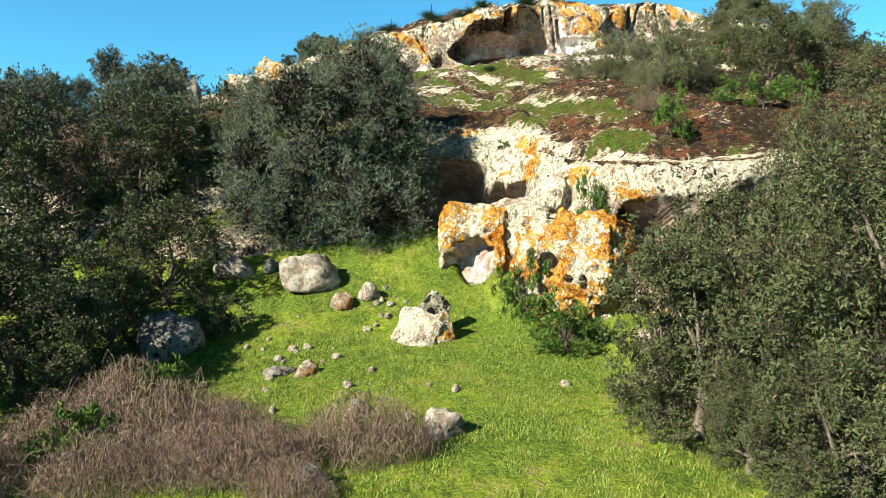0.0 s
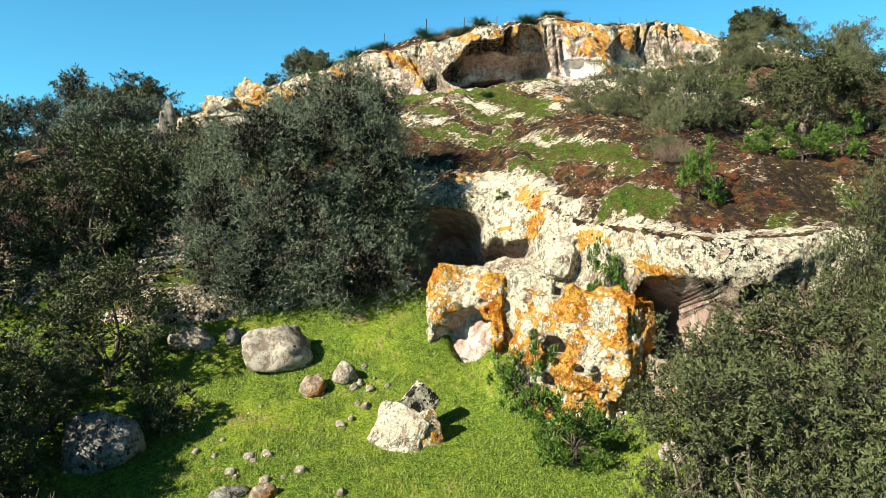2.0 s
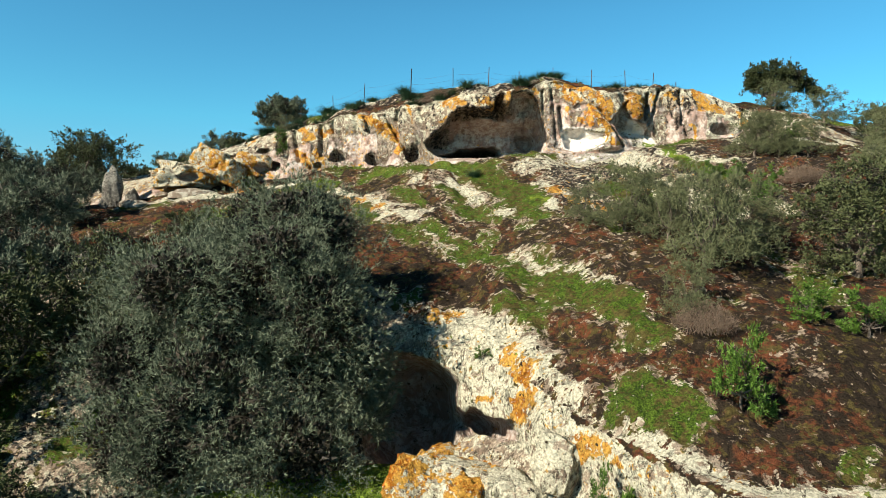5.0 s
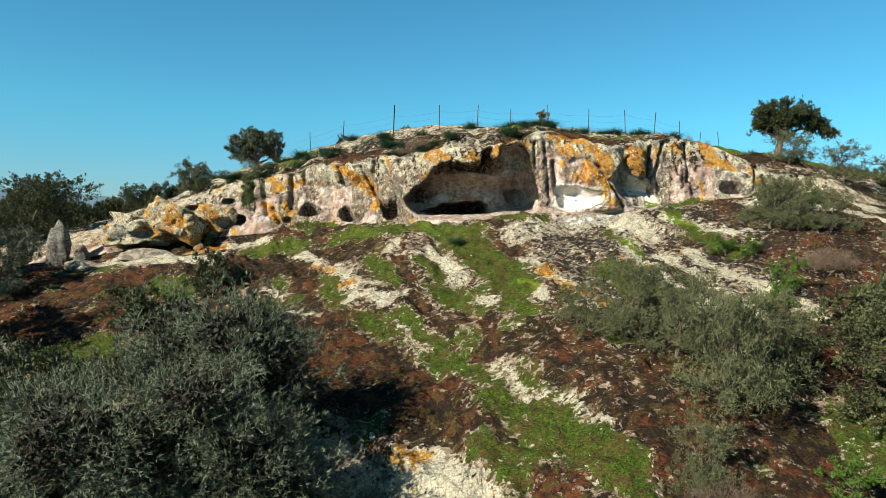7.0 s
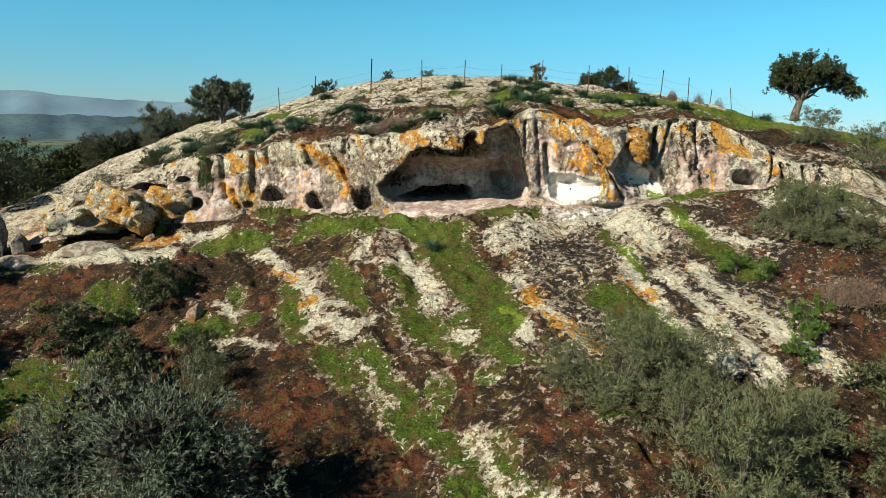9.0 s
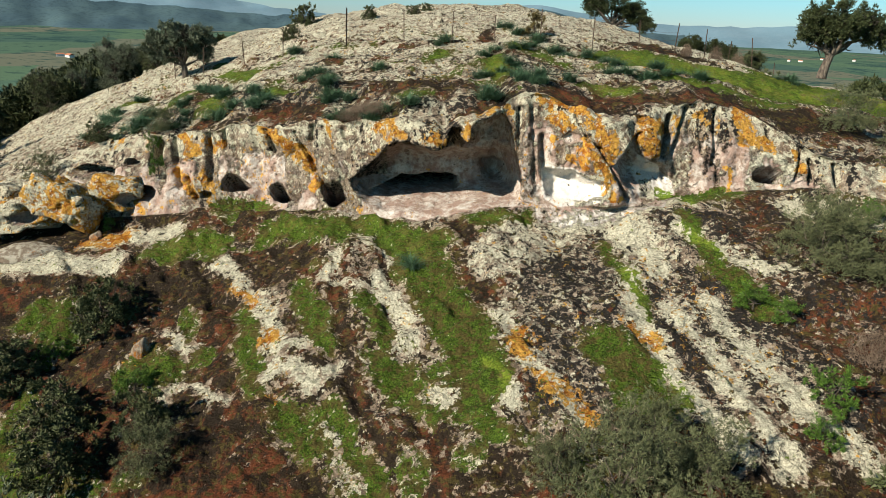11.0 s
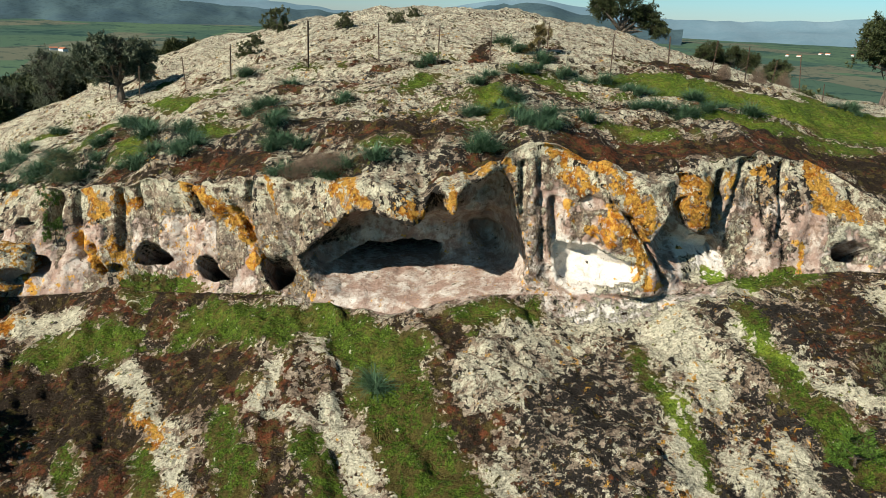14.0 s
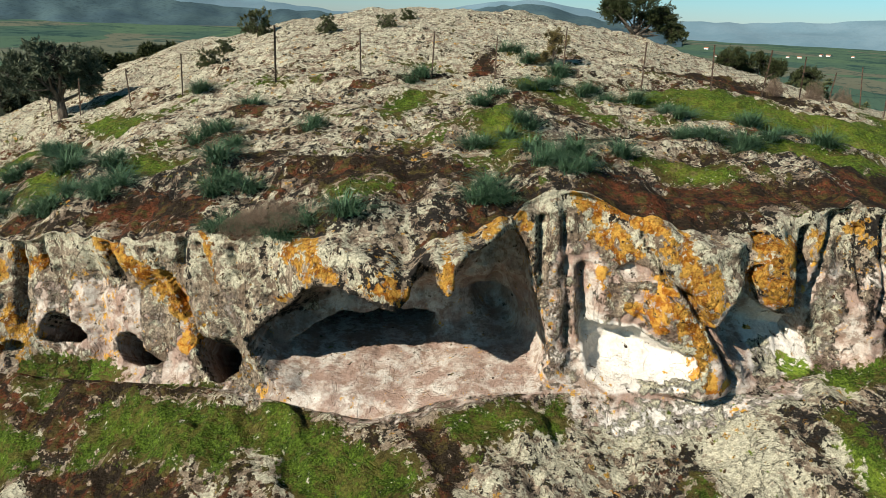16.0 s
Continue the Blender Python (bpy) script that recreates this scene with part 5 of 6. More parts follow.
thicket = bramble(21, 1.15, 0.9, 1.0, 420)
stand(thicket, -1.55, 13.2, None, 0, (1.25, 1.1, 1.1))
for x, y, turn, sx, sz in ((-3.3, 12.4, 60, 0.95, 0.85), (-4.7, 12.2, 150, 1.0, 0.85), (-6.0, 12.0, 200, 1.1, 0.95), (-7.6, 13.6, 20, 1.2, 1.1), (-2.6, 11.4, 300, 0.8, 0.6), (-8.6, 11.5, 90, 1.3, 1.1), (3.15, 22.35, 10, 0.42, 0.62), (17.2, 53.2, 30, 0.35, 0.8), (18.6, 53.8, 130, 0.35, 0.9), (15.5, 52.6, 80, 0.3, 0.5), (-14.5, 28.5, 80, 1.9, 2.4), (1.0, 42.8, 10, 0.7, 0.38), (0.2, 43.1, 90, 0.6, 0.3), (15.0, 34.0, 40, 1.0, 0.6), (13.6, 28.2, 70, 0.9, 0.6), (7.4, 24.0, 70, 0.8, 0.6)):
    again(thicket, x, y, turn, (sx, sx, sz))
for x, y, turn, k in ((-5.4, 13.6, 30, 1.25), (-6.8, 14.6, 130, 1.35), (-4.2, 13.2, 250, 1.0)):
    again(thicket, x, y, turn, (k, k, 1.05 * k))
thorn = plant("shrub", "leafy green bramble with dry stems", "shrub", 23, lumps(24, 1.2, 1.0, 0.05, 1.1, 10, 0.42), 1500, 6, 0.10, 0.028, bright_leaf, 0.03, 0.2)
stand(thorn, -7.2, 13.0, None, 0, (0.9, 0.8, 0.9))
again(thorn, -6.0, 14.4, 120, (0.8, 0.8, 1.2))

# wind-shaped trees on the top
gnarled("holm_oak", "wind-shaped evergreen oak leaning on the hill's brow", 31,
                     [(-0.9, 0, 2.0, 0.95, 1.0, 0.75), (-0.3, 0.1, 2.6, 1.1, 1.1, 0.75), (0.6, 0.2, 2.85, 1.15, 1.1, 0.7), (1.5, 0, 2.5, 1.1, 1.0, 0.7), (2.3, 0.1, 1.9, 0.9, 0.8, 0.5), (3.1, 0, 1.5, 0.6, 0.6, 0.3), (-1.3, 0, 1.55, 0.5, 0.6, 0.4), (0.5, -0.8, 2.1, 1.0, 0.7, 0.6), (0.8, 0.8, 2.3, 1.1, 0.7, 0.6), (1.5, -0.6, 1.8, 0.8, 0.6, 0.5), (0, 0, 2.1, 1.3, 1.0, 0.6)],
                     6500, oak_leaf, (22.5, 52.8, 23.25), 0.9, 0.2)
left_tree = gnarled("olive_tree", "small wind-bent olive with a lopsided crown", 33,
                    [(0.4, 0, 2.2, 0.9, 0.9, 0.55), (-0.4, 0, 1.9, 0.9, 0.8, 0.55), (-1.1, 0, 1.6, 0.6, 0.7, 0.45), (0.9, 0, 2.4, 0.5, 0.6, 0.35), (0, 0.6, 1.9, 0.8, 0.6, 0.5), (0.1, -0.6, 1.8, 0.8, 0.6, 0.5), (-1.2, -0.2, 1.25, 0.8, 0.8, 0.6), (0.8, 0.3, 1.5, 0.7, 0.7, 0.5), (-0.4, 0.6, 1.2, 0.9, 0.8, 0.6), (-1.1, 0.2, 0.95, 0.8, 0.7, 0.4), (0.7, 0.3, 1.05, 0.6, 0.6, 0.35)],
                    4600, olive_leaf, (-10.1, 56.5, 21.6), 0.5, 0.14)
left_tree.scale = (1.15, 1.15, 1.1)
back_tree = gnarled("holm_oak", "dark evergreen oak on the far side of the hilltop", 35,
                    [(-0.8, 0, 2.4, 1.1, 1.1, 0.8), (0.4, 0, 2.8, 1.2, 1.2, 0.8), (1.4, 0, 2.0, 1.0, 1.0, 0.8), (2.2, 0, 1.2, 0.8, 0.8, 0.6)],
                    4600, oak_leaf, (19.2, 83.0), 1.0, 0.18)
back_tree.scale = (1.4, 1.3, 1.25)
for x, y, turn, k in ((25.6, 79.0, 40, 0.8), (28.6, 80.5, 160, 0.95), (31.6, 80.0, 250, 0.85)):
    again(back_tree, x, y, turn, (k, k, 0.9 * k), "low dark evergreen oak behind the fence", sink=0.5)


def asphodel(seed):
    r = np.random.default_rng(seed)
    root = tagged(new("asphodel"), "tuft of arching strap-like blue-green leaves", "plant", "asphodel tufts on the hilltop")
    vs, fs, o = [], [], 0
    for _ in range(170):
        a, lean, ln = r.uniform(0, 2 * math.pi), r.uniform(0.35, 1.7), r.uniform(0.35, 0.68)
        d = np.array([math.cos(a), math.sin(a), 0])
        s = np.array([-d[1], d[0], 0]) * 0.013
        b = np.array([r.normal(0, 0.10), r.normal(0, 0.10), 0])
        for k in range(4):
            t = k / 3
            p = b + d * ln * lean * t * (0.5 + 0.5 * t) + np.array([0, 0, ln * (t - 0.42 * lean * t * t)])
            w = s * (1 - 0.85 * t)
            vs += [p - w, p + w]
        fs += [(o + 2 * k, o + 2 * k + 1, o + 2 * k + 3, o + 2 * k + 2) for k in range(3)]
        o += 8
    part("leaves", make_mesh("leaves", np.array(vs), np.array(fs)), asphodel_leaf, root)
    return root


tuft = asphodel(41)
stand(tuft, 4.9, 42.5)
for x, y, n, wide in ((3.7, 51.1, 3, 0.5), (7.6, 53.5, 2, 0.4), (5.8, 48.4, 4, 0.8), (7.3, 50.4, 5, 0.9), (5.0, 45.9, 2, 0.3), (6.0, 46.1, 3, 0.4), (6.5, 44.2, 6, 0.7), (6.7, 43.3, 4, 0.5), (5.1, 42.6, 3, 0.4), (8.8, 50.6, 2, 0.4), (9.6, 49.9, 3, 0.5), (10.6, 48.9, 5, 0.8), (8.5, 45.0, 2, 0.3), (11.2, 46.2, 7, 1.0), (12.0, 46.4, 4, 0.7), (10.4, 46.8, 2, 0.4), (-2.2, 48.3, 4, 0.6), (-0.8, 46.8, 2, 0.3), (-1.1, 45.3, 3, 0.5), (-0.5, 44.4, 4, 0.5), (-6.4, 49.0, 3, 0.6), (-4.9, 46.0, 3, 0.5), (-3.5, 45.3, 3, 0.4), (-5.6, 45.6, 3, 0.5), (2.4, 42.3, 2, 0.3), (-0.2, 43.2, 3, 0.4), (1.3, 42.4, 3, 0.4), (-3.0, 52.0, 3, 0.5), (6.8, 54.6, 2, 0.3), (1.0, 47.5, 2, 0.4), (12.9, 47.6, 3, 0.8), (14.4, 46.6, 2, 0.5), (20.5, 51.5, 5, 1.2), (23.5, 50.0, 5, 1.5), (19.0, 44.5, 3, 0.8), (-7.5, 46.5, 4, 0.8), (2.6, 38.8, 2, 0.15), (-1.5, 50.0, 2, 0.4), (-9.0, 46.7, 4, 0.8), (8.2, 51.9, 3, 0.5), (-4.2, 47.2, 3, 0.6), (-11.4, 49.3, 7, 0.9), (-9.3, 48.0, 6, 0.7), (-8.7, 46.7, 3, 0.3), (-10.6, 52.0, 3, 0.4), (-7.0, 49.6, 4, 0.5), (-7.6, 48.6, 3, 0.4), (-11.8, 51.0, 3, 0.5), (-5.6, 47.4, 3, 0.4), (-3.8, 45.8, 3, 0.4)):
    for k in range(n):
        a, d = rng.uniform(0, 6.28), wide * math.sqrt(rng.random())
        s = rng.uniform(0.6, 1.1)
        again(tuft, x + d * math.cos(a), y + 0.7 * d * math.sin(a), rng.uniform(0, 360), (s, s, s * rng.uniform(0.8, 1.1)), sink=0.03)

straw_bush = plant("shrub", "rounded straw-brown dry shrub on the hilltop", "shrub", 43, lumps(44, 0.5, 0.45, 0.05, 1.0, 8, 0.26), 1100, 6, 0.08, 0.012, straw_leaf, 0.04, 0.2, lift=0.6)
stand(straw_bush, 8.1, 53.3, None, 0, (1.1, 1.1, 1.2))

# ---- loose stones and boulders ----
def boulder(seed, size, material, label, flat=0.35, sharp=0.35, name="boulder", cuts=4):
    """A weathered boulder: a rounded block with broken planes, its foot in the ground."""
    r = np.random.default_rng(seed)
    bm = bmesh.new()
    bmesh.ops.create_icosphere(bm, subdivisions=cuts, radius=1.0)
    p = np.array([v.co[:] for v in bm.verts])
    for _ in range(9):
        d = r.normal(0, 1, 3)
        d /= np.linalg.norm(d)
        h = r.uniform(0.62, 0.88)
        over = np.maximum(0, p @ d - h)
        p = p - np.outer(over * (0.7 + sharp * 0.6), d)
    p *= (1 + 0.15 * fbm(p[:, 0] * 1.6 + seed, p[:, 1] * 1.6, p[:, 2] * 1.6, seed=seed, octaves=5, gain=0.55))[:, None]
    p[:, 2] = np.where(p[:, 2] < -flat, -flat + (p[:, 2] + flat) * 0.2, p[:, 2]) + flat
    p *= np.asarray(size) / np.array([2.0, 2.0, 1.0 + flat])
    for v, c in zip(bm.verts, p):
        v.co = c
    for f in bm.faces:
        f.smooth = True
    me = bpy.data.meshes.new(name)
    bm.to_mesh(me)
    bm.free()
    me.materials.append(material)
    return tagged(new(name, me), label, "boulder" if name == "boulder" else "stone")


def block(name, centre, half, turn, round_by, hollows, rust, black, label, n=22, white=0.0):
    """A big block of tuff: a rounded, weathered box with hollows cut into its front; lichen on the skin, bare stone within."""
    g = np.linspace(-1, 1, n)
    a, b = np.meshgrid(g, g, indexing="ij")
    one = np.ones_like(a)
    sides = [np.stack(t, -1) for t in ((a, -one, b), (-a, one, b), (-one, -a, b), (one, a, b), (a, b, one), (a, -b, -one))]
    i = (np.arange(n - 1)[:, None] * n + np.arange(n - 1)[None, :]).ravel()
    quad = np.stack([i, i + n, i + n + 1, i + 1], 1)
    p = np.concatenate([s.reshape(-1, 3) for s in sides])
    faces = np.concatenate([quad + k * n * n for k in range(6)])
    ball = p / np.linalg.norm(p, axis=1)[:, None] * 1.25
    p = p * (1 - round_by) + ball * round_by
    h = np.asarray(half, float)
    q = p * h
    seed = int(100 * centre[0] + 900) % 977
    grow = 0.22 * fbm(q[:, 0] * 0.9 + seed, q[:, 1] * 0.9, q[:, 2] * 0.9, seed=seed, octaves=5, gain=0.55)
    q = q * (1 + grow * min(1.0, h.min() / 0.6) / max(0.3, h.min()))[:, None]
    front = step(-0.25, -0.7, p[:, 1])
    deep = np.zeros(len(q))
    for cx, cz, rx, rz, depth in hollows:
        r = np.hypot((q[:, 0] - cx) / rx, (q[:, 2] - cz) / rz) + 0.12 * fbm(q[:, 0] * 3, q[:, 2] * 3, seed=seed + 5, octaves=2)
        deep = np.maximum(deep, depth * step(1.08, 0.82, r) * front)
    q[:, 1] += deep
    me = make_mesh(name, q, faces)
    skin = rust * (0.66 + 0.45 * fbm(q[:, 0] * 1.4, q[:, 1] * 1.4, q[:, 2] * 1.4 + seed, seed=87, octaves=3)) * step(0.2, 0.05, deep)
    zero = 0 * skin
    mask_layer(me, "growth", np.stack([zero, zero, skin], -1))
    mask_layer(me, "crust", np.stack([step(0.06, 0.2, deep), zero + 0.06 + 0.5 * black, zero + 0.70 + (white - 0.2) * step(0.06, 0.2, deep)], -1))
    me.materials.append(land_mat)
    bm = bmesh.new()
    bm.from_mesh(me)
    bmesh.ops.remove_doubles(bm, verts=bm.verts, dist=0.0005)
    bm.to_mesh(me)
    bm.free()
    ob = tagged(new(name, me), label, "rock" if name == "rock_block" else "boulder")
    ob.matrix_basis = pose(*centre, *turn)
    return ob


def rest(seed, x, y, size, turn, material, label, tilt=(0, 0), sink=0.12, name="boulder", z=None, sharp=0.35):
    b = boulder(seed, size, material, label, sharp=sharp, name=name)
    zz = height(x, y) if z is None else z
    b.matrix_basis = pose(x, y, zz - sink * size[2], tilt[0], tilt[1], turn)
    return b


rest(101, -4.65, 23.1, (2.0, 1.5, 1.35), 10, stone_pale, "large pale rounded boulder on the meadow")
rest(102, -7.35, 24.1, (1.5, 0.9, 0.65), 20, stone_pale, "low pale boulder lying in the grass")
rest(103, -7.75, 19.1, (2.2, 1.5, 1.35), -15, stone_dark, "big grey boulder beside dark shrubs", tilt=(0, -12))
rest(104, -3.2, 21.9, (0.78, 0.6, 0.62), 30, stone_rust, "small boulder with orange lichen")
rest(105, -2.45, 22.35, (0.8, 0.55, 0.6), -20, stone_pale, "small pale boulder in the grass")
rest(106, -6.1, 24.2, (0.75, 0.5, 0.55), 50, stone_dark, "small grey boulder under the olive")
# the split stone standing in the meadow
block("boulder", (-0.66, 20.0, 5.74), (0.60, 0.34, 0.46), (-28, 18, -24), 0.08, [], 0.25, -0.2, "pale leaning slab of broken rock", 26)
block("boulder", (-0.04, 19.85, 5.82), (0.34, 0.26, 0.58), (-12, -14, 24), 0.08, [], 0.62, 0.35, "upright broken slab with orange and black lichen", 26)
block("boulder", (-0.32, 20.25, 6.36), (0.36, 0.12, 0.46), (-4, 42, 20), 0.06, [], 0.05, 1.0, "dark pointed slab standing in the meadow", 26)
rest(110, 0.0, 14.2, (0.95, 0.6, 0.7), 15, stone_pale, "pale stone beside a dry bramble")
rest(111, -2.35, 11.75, (0.65, 0.45, 0.5), 0, stone_dark, "grey stone among dry brambles")
rest(112, -4.3, 17.75, (0.85, 0.55, 0.22), 12, stone_dark, "flat grey slab sunk in the grass")
rest(113, -3.55, 17.6, (0.65, 0.5, 0.38), 40, stone_rust, "small tilted stone in the grass", tilt=(8, -10))
rest(114, -1.95, 14.9, (0.55, 0.4, 0.4), 40, stone_pale, "pale stone behind a dry bramble")
rest(115, 3.05, 16.9, (0.3, 0.25, 0.16), 0, stone_pale, "small stone in the meadow", name="stone")
# left shoulder of the hill
rest(121, -12.2, 33.6, (1.5, 1.2, 1.2), 20, stone_dark, "pale grey boulder on the wooded slope")
rest(122, -11.1, 32.1, (1.2, 0.9, 0.9), 60, stone_rust, "broken rock with orange lichen on the slope", sharp=0.8)
rest(123, -10.6, 31.2, (0.9, 0.7, 0.8), 10, stone_dark, "weathered stump of rock among shrubs", sharp=0.8)
rest(124, -15.6, 42.8, (1.1, 0.9, 2.0), 10, stone_dark, "standing grey stone on the hill's shoulder", sharp=0.7, sink=0.1)
rest(125, -14.6, 42.9, (0.9, 0.7, 0.9), 50, stone_dark, "grey boulder beside a standing stone")
block("rock_block", (-10.2, 43.0, 18.2), (0.95, 0.7, 0.6), (-8, 22, -15), 0.22, [], 0.75, 0.35, "tilted lichened block at the cliff's end")
block("rock_block", (-12.2, 43.3, 17.5), (1.4, 0.9, 0.5), (-6, -8, 12), 0.25, [(0.3, -0.1, 0.5, 0.22, 0.5)], 0.70, 0.35, "broad lichen-covered rock slab")
block("rock_block", (-13.0, 44.6, 17.9), (0.9, 0.7, 0.4), (-5, 10, -12), 0.25, [], 0.45, 0.4, "pale weathered rock at the cliff's end")
block("rock_block", (-8.6, 44.1, 18.2), (0.9, 0.6, 0.55), (-10, 6, 18), 0.25, [(0.2, -0.2, 0.4, 0.25, 0.5)], 0.72, 0.4, "rough block of rock with orange lichen")
rest(131, -9.1, 42.6, (0.45, 0.4, 0.4), 0, stone_rust, "small orange lichened stone")
rest(132, -11.0, 41.6, (2.6, 1.3, 0.5), 15, stone_pale, "low pale rock ledge", sharp=0.8, sink=0.4)
rest(133, -13.6, 41.4, (2.2, 1.2, 0.5), -8, stone_pale, "low pale rock ledge", sharp=0.8, sink=0.4)
rest(134, -11.0, 25.6, (1.5, 1.1, 0.8), 20, stone_pale, "pale boulder among dark shrubs")
rest(135, -5.4, 36.8, (0.55, 0.45, 0.6), 20, stone_rust, "stone with orange lichen on the slope", tilt=(0, 15))
# the great lichened blocks of the lower outcrop, with cut hollows: x, height, half width, half height, depth
block("rock_block", (1.66, 24.2, 7.6), (1.2, 1.55, 2.0), (-4, 0, -28), 0.5, [(0.0, -0.55, 1.05, 1.35, 0.85), (0.5, 1.0, 0.16, 0.1, 0.15)], 0.92, 0.0, "great orange-lichened rock block with a white hollow", 72, 0.25)
block("rock_block", (4.1, 21.35, 7.4), (1.58, 1.15, 1.75), (-6, 4, -36), 0.5, [(-0.32, 0.30, 0.27, 0.24, 0.9), (-0.92, 0.28, 0.12, 0.32, 0.8), (0.42, -0.16, 0.19, 0.12, 0.8), (0.92, -0.2, 0.11, 0.22, 0.8), (-0.42, -0.62, 0.16, 0.18, 0.8)], 0.98, 0.0, "great orange-lichened rock block with small cut niches", 80, 0.1)
block("rock_block", (3.75, 22.75, 10.0), (0.42, 0.4, 0.6), (-14, 6, -30), 0.45, [], 0.12, 0.05, "smooth grey rounded rock on the outcrop")
block("boulder", (2.44, 23.2, 9.36), (0.34, 0.32, 0.30), (0, 0, 20), 0.5, [], 0.5, 0.0, "small round block crusted with orange lichen")
block("rock_block", (1.95, 24.0, 9.15), (0.75, 0.6, 0.35), (-6, 8, -20), 0.5, [], 0.35, 0.05, "pale weathered ledge behind the lichened block")
block("rock_block", (3.0, 22.9, 8.6), (0.7, 0.6, 0.9), (-10, 0, -30), 0.5, [], 0.35, 0.05, "pale rock wedged between two lichened blocks")
rest(137, 5.6, 18.3, (0.9, 0.6, 0.5), 10, stone_pale, "pale smooth stone before the cave", sink=0.2)
STREWN = 46
base_stone = boulder(150, (0.30, 0.24, 0.17), stone_pale, "small pale stone lying in the grass", name="stone", cuts=2)
tagged(base_stone, group="stones strewn over the meadow")
stand(base_stone, -1.7, 21.9, None, 0)
for k in range(STREWN):
    if k < 16:
        x, y = -1.9 + rng.normal(0, 0.9), 21.9 + rng.normal(0, 0.6)
    elif k < 30:
        x, y = -3.9 + rng.normal(0, 0.9), 18.3 + rng.normal(0, 0.8)
    else:
        x, y = rng.uniform(-7, 3), rng.uniform(14, 24)
    s = rng.uniform(0.3, 1.1)
    again(base_stone, x, y, rng.uniform(0, 360), (s, s * rng.uniform(0.7, 1.2), s), sink=0.03)

# ---- fence across the hilltop ----
def make_steel():
    n = Nodes("rusty_steel", 0.8, 0.3)
    v = n.noise(14, 5, 0.7)
    return n.done(n.mix(n.band(v, 0.4, 0.6), (0.030, 0.022, 0.018), (0.10, 0.060, 0.035)))


steel = make_steel()
FENCE = [(-10.8, 57.0), (-8.6, 54.8), (-6.0, 53.0), (-3.9, 51.9), (-0.9, 51.7), (1.8, 51.4), (4.0, 51.0), (6.0, 51.6), (8.2, 51.9), (10.5, 51.0), (12.6, 50.8), (14.4, 51.2), (16.4, 52.6), (18.0, 53.6), (19.6, 54.2), (21.5, 55.5)]
tops = []
for k, (x, y) in enumerate(FENCE):
    tall = (1.3, 1.3, 1.35, 1.35, 1.7, 1.4, 1.35, 1.3, 1.45, 1.45, 1.35, 1.45, 1.4, 1.35, 1.6, 1.3)[k]
    post = tagged(new("fence_post"), "thin rusty steel fence post", "post", "posts of the hilltop fence")
    w = 0.020 if k != 4 else 0.032
    shape = [(-w, -0.008), (w, -0.008), (w, 0.006), (0.006, 0.006), (0.006, w * 1.5), (-0.006, w * 1.5), (-0.006, 0.006), (-w, 0.006)]
    v = [(a, b, z) for z in (-0.2, tall) for a, b in shape]
    f = [(i, (i + 1) % 8, 8 + (i + 1) % 8, 8 + i) for i in range(8)]
    bar = make_mesh("bar", np.array(v), np.array(f), smooth=False)
    part("bar", bar, steel, post)
    cap = make_mesh("cap", np.array([(-w, -0.01, tall - 0.002), (w, -0.01, tall - 0.002), (w, w * 1.5, tall - 0.002), (-w, w * 1.5, tall - 0.002), (-w, -0.01, tall + 0.01), (w, -0.01, tall + 0.01), (w, w * 1.5, tall + 0.01), (-w, w * 1.5, tall + 0.01)]),
                    np.array([(0, 3, 2, 1), (4, 5, 6, 7), (0, 1, 5, 4), (1, 2, 6, 5), (2, 3, 7, 6), (3, 0, 4, 7)]), smooth=False)
    part("cap", cap, steel, post)
    lean = (0, 4, -3, 2, 1, -2, 3, -1, 3, 2, 8, -4, 2, -3, 8, 5)[k]
    z = height(x, y)
    post.matrix_basis = pose(x, y, z, 0, lean, 10 * k)
    tops.append((x, y, z))
wire = tagged(new("fence_wire"), "slack rusty wire strung between fence posts", "wire", kind="")
for level in (0.35, 0.7, 1.05):
    for a, b in zip(tops[:-1], tops[1:]):
        pts = [Vector(a).lerp(Vector(b), t) + Vector((0, 0, level - 0.10 * math.sin(math.pi * t))) for t in np.linspace(0, 1, 5)]
        v, f = tube([tuple(p) for p in pts], 0.003, 0.003, 4)
        part("strand", make_mesh("strand", v, f), steel, wire)

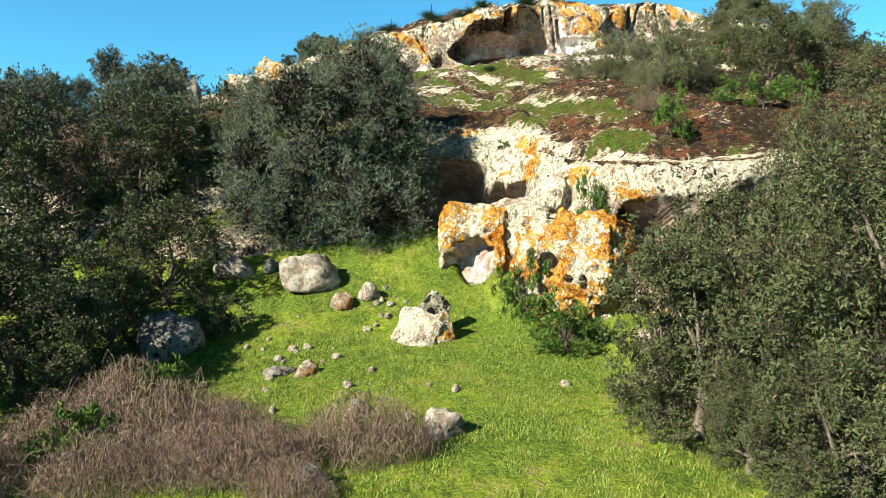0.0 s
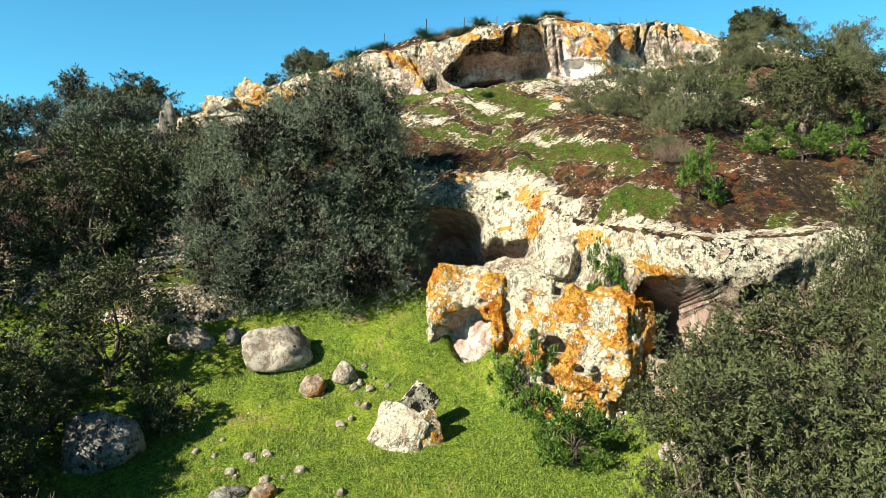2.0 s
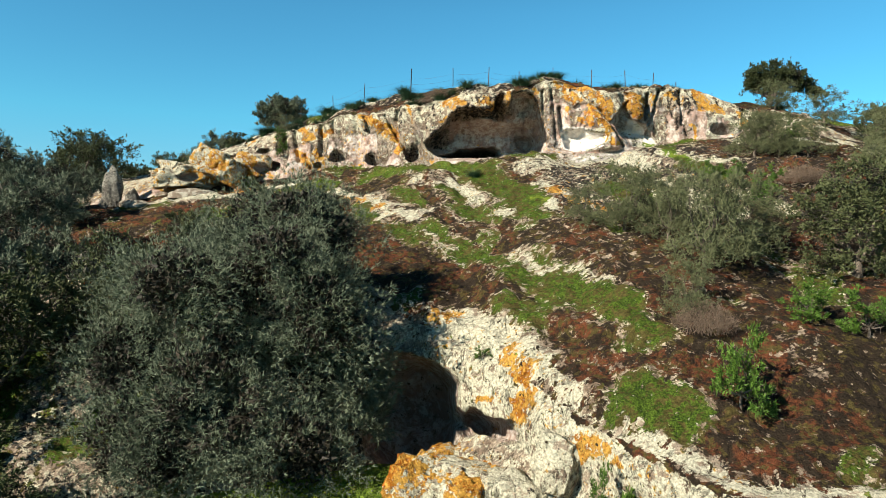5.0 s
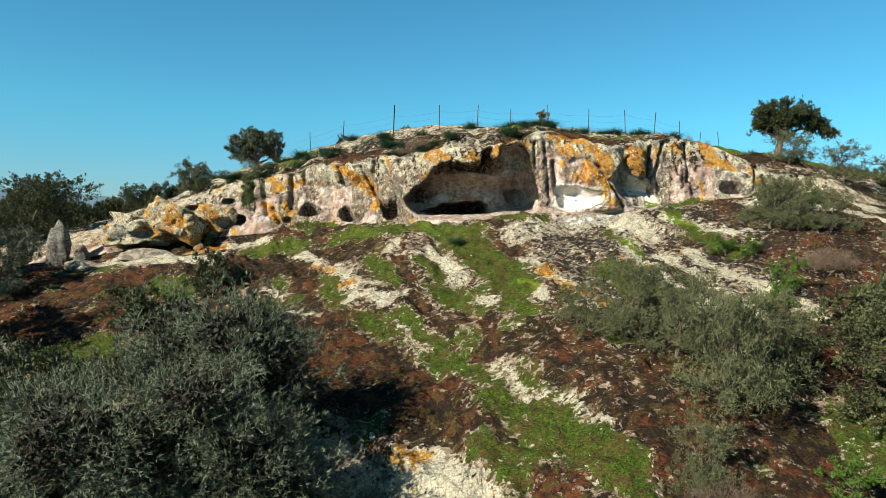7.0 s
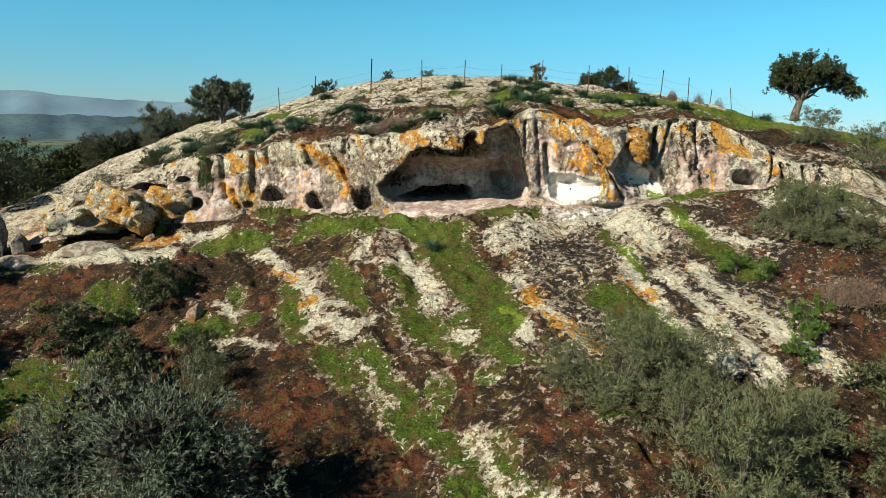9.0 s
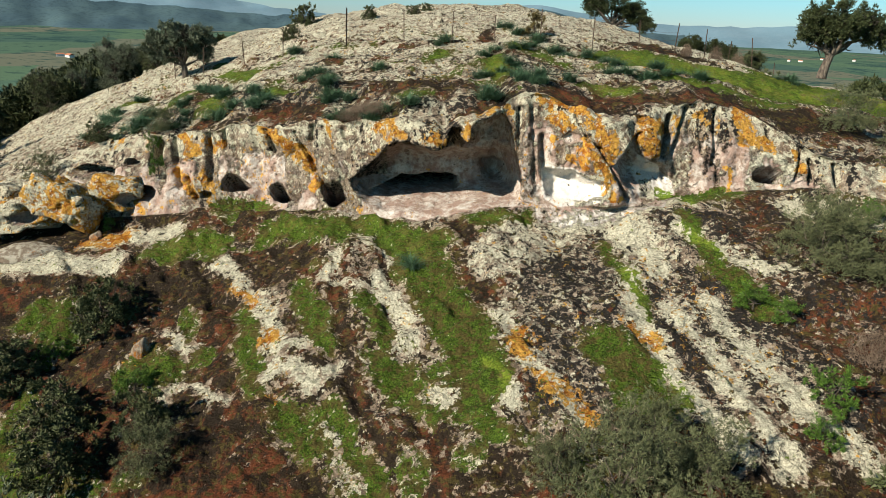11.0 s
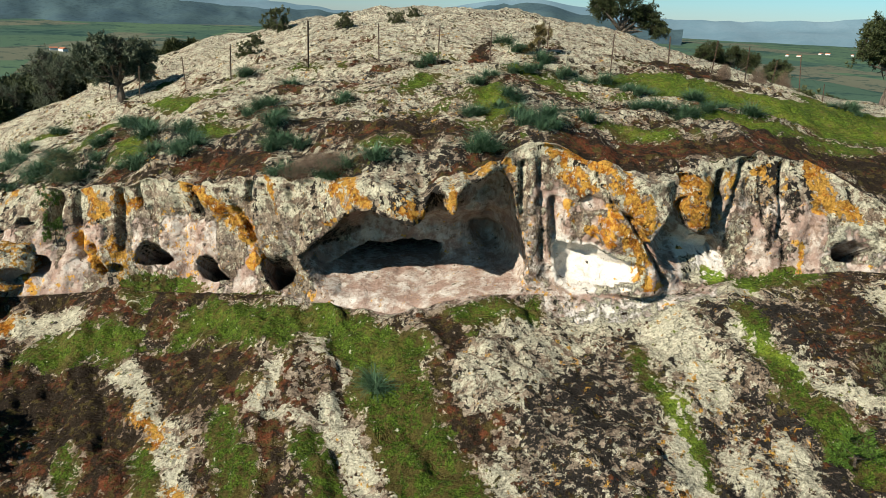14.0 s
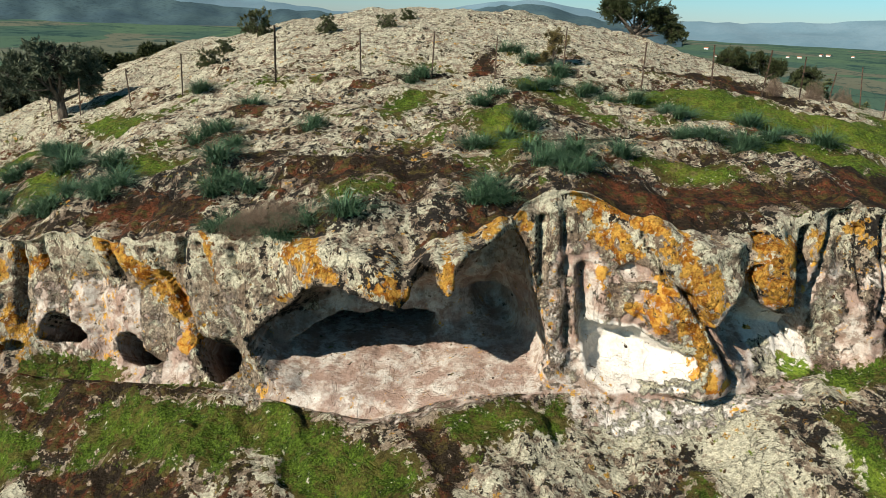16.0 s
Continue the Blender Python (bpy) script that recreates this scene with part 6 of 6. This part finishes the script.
# ---- low grass and distant woods ----
def blades(name, count, x0, x1, y0, y1, tall, label, keep):
    r = np.random.default_rng(91)
    x, y = r.uniform(x0, x1, count), r.uniform(y0, y1, count)
    col = np.clip(np.searchsorted(gx, x), 1, NX - 1)
    z, ok = np.zeros(count), np.zeros(count, bool)
    lim = bounds[1] + 1
    for n in range(count):
        ys = PY[:lim, col[n]]
        if y[n] < ys[-1] - 0.05:
            z[n], ok[n] = np.interp(y[n], ys, PZ[:lim, col[n]]), True
    ok &= keep(x, y)
    x, y, z = x[ok], y[ok], z[ok]
    n = len(x)
    a = r.uniform(0, 6.283, n)
    h = tall * r.uniform(0.5, 1.3, n)
    w = 0.008 + 0.006 * r.random(n)
    lx, ly = r.normal(0, 0.5, n) * h, r.normal(0, 0.5, n) * h
    b = np.stack([x, y, z - 0.01], -1)
    s = np.stack([np.cos(a) * w, np.sin(a) * w, 0 * a], -1)
    t = b + np.stack([lx, ly, h], -1)
    v = np.stack([b - s, b + s, t], 1).reshape(-1, 3)
    me = make_mesh(name, v, np.arange(3 * n).reshape(-1, 3), smooth=False)
    me.materials.append(grass_blade)
    return tagged(new(name, me), label, "grass", kind="stuff")


blades("meadow_grass", 90000, -9, 6.5, 10.5, 26, 0.09, "short bright green winter grass on the meadow", lambda x, y: fbm(x / 0.7, y / 0.7, seed=93, octaves=3) > -0.3)

r = np.random.default_rng(95)
wood, way = [], []
for k in range(190):
    x, y = r.uniform(-58, -17), r.uniform(86, 122)
    if k < 85:
        x, y = r.uniform(-40, -17), r.uniform(60, 100)
    if k > 150:
        x, y = r.uniform(-45, -22), r.uniform(52, 64)
    z = height(x, y)
    s = float(np.clip((19.6 + 0.03 * (y - 60) - 0.04 * (-17 - x) - z) / 1.7, 0.9, 2.6)) * r.uniform(0.75, 1.05)
    d = r.normal(0, 1, (220, 3))
    d /= np.linalg.norm(d, axis=1)[:, None]
    d[:, 2] = np.abs(d[:, 2]) * 1.3 - 0.3
    wood.append(np.array([x, y, z + 0.75 * s]) + d * s * (0.72 + 0.33 * r.random((220, 1))))
    way.append(d)
for k in range(16):
    x, y = r.uniform(30, 75), r.uniform(75, 140)
    z, s = height(x, y), r.uniform(0.8, 1.6)
    d = r.normal(0, 1, (140, 3))
    d /= np.linalg.norm(d, axis=1)[:, None]
    d[:, 2] = np.abs(d[:, 2]) * 1.2 - 0.3
    wood.append(np.array([x, y, z + 0.6 * s]) + d * s * (0.75 + 0.35 * r.random((140, 1))))
    way.append(d)
c, d = np.concatenate(wood), np.concatenate(way)
v, f = join([leaves(c, d, 7, 0.24, 0.062, r, 0.2, 0.9, True), leaves(c - 0.35 * d, d, 1, 0.55, 0.17, r, 0.0, 1.3, True)])
me = make_mesh("woods", v, f, smooth=False)
me.materials.append(oak_leaf)
tagged(new("woods", me), "dark evergreen scrub covering the valley sides", "woods", kind="stuff")
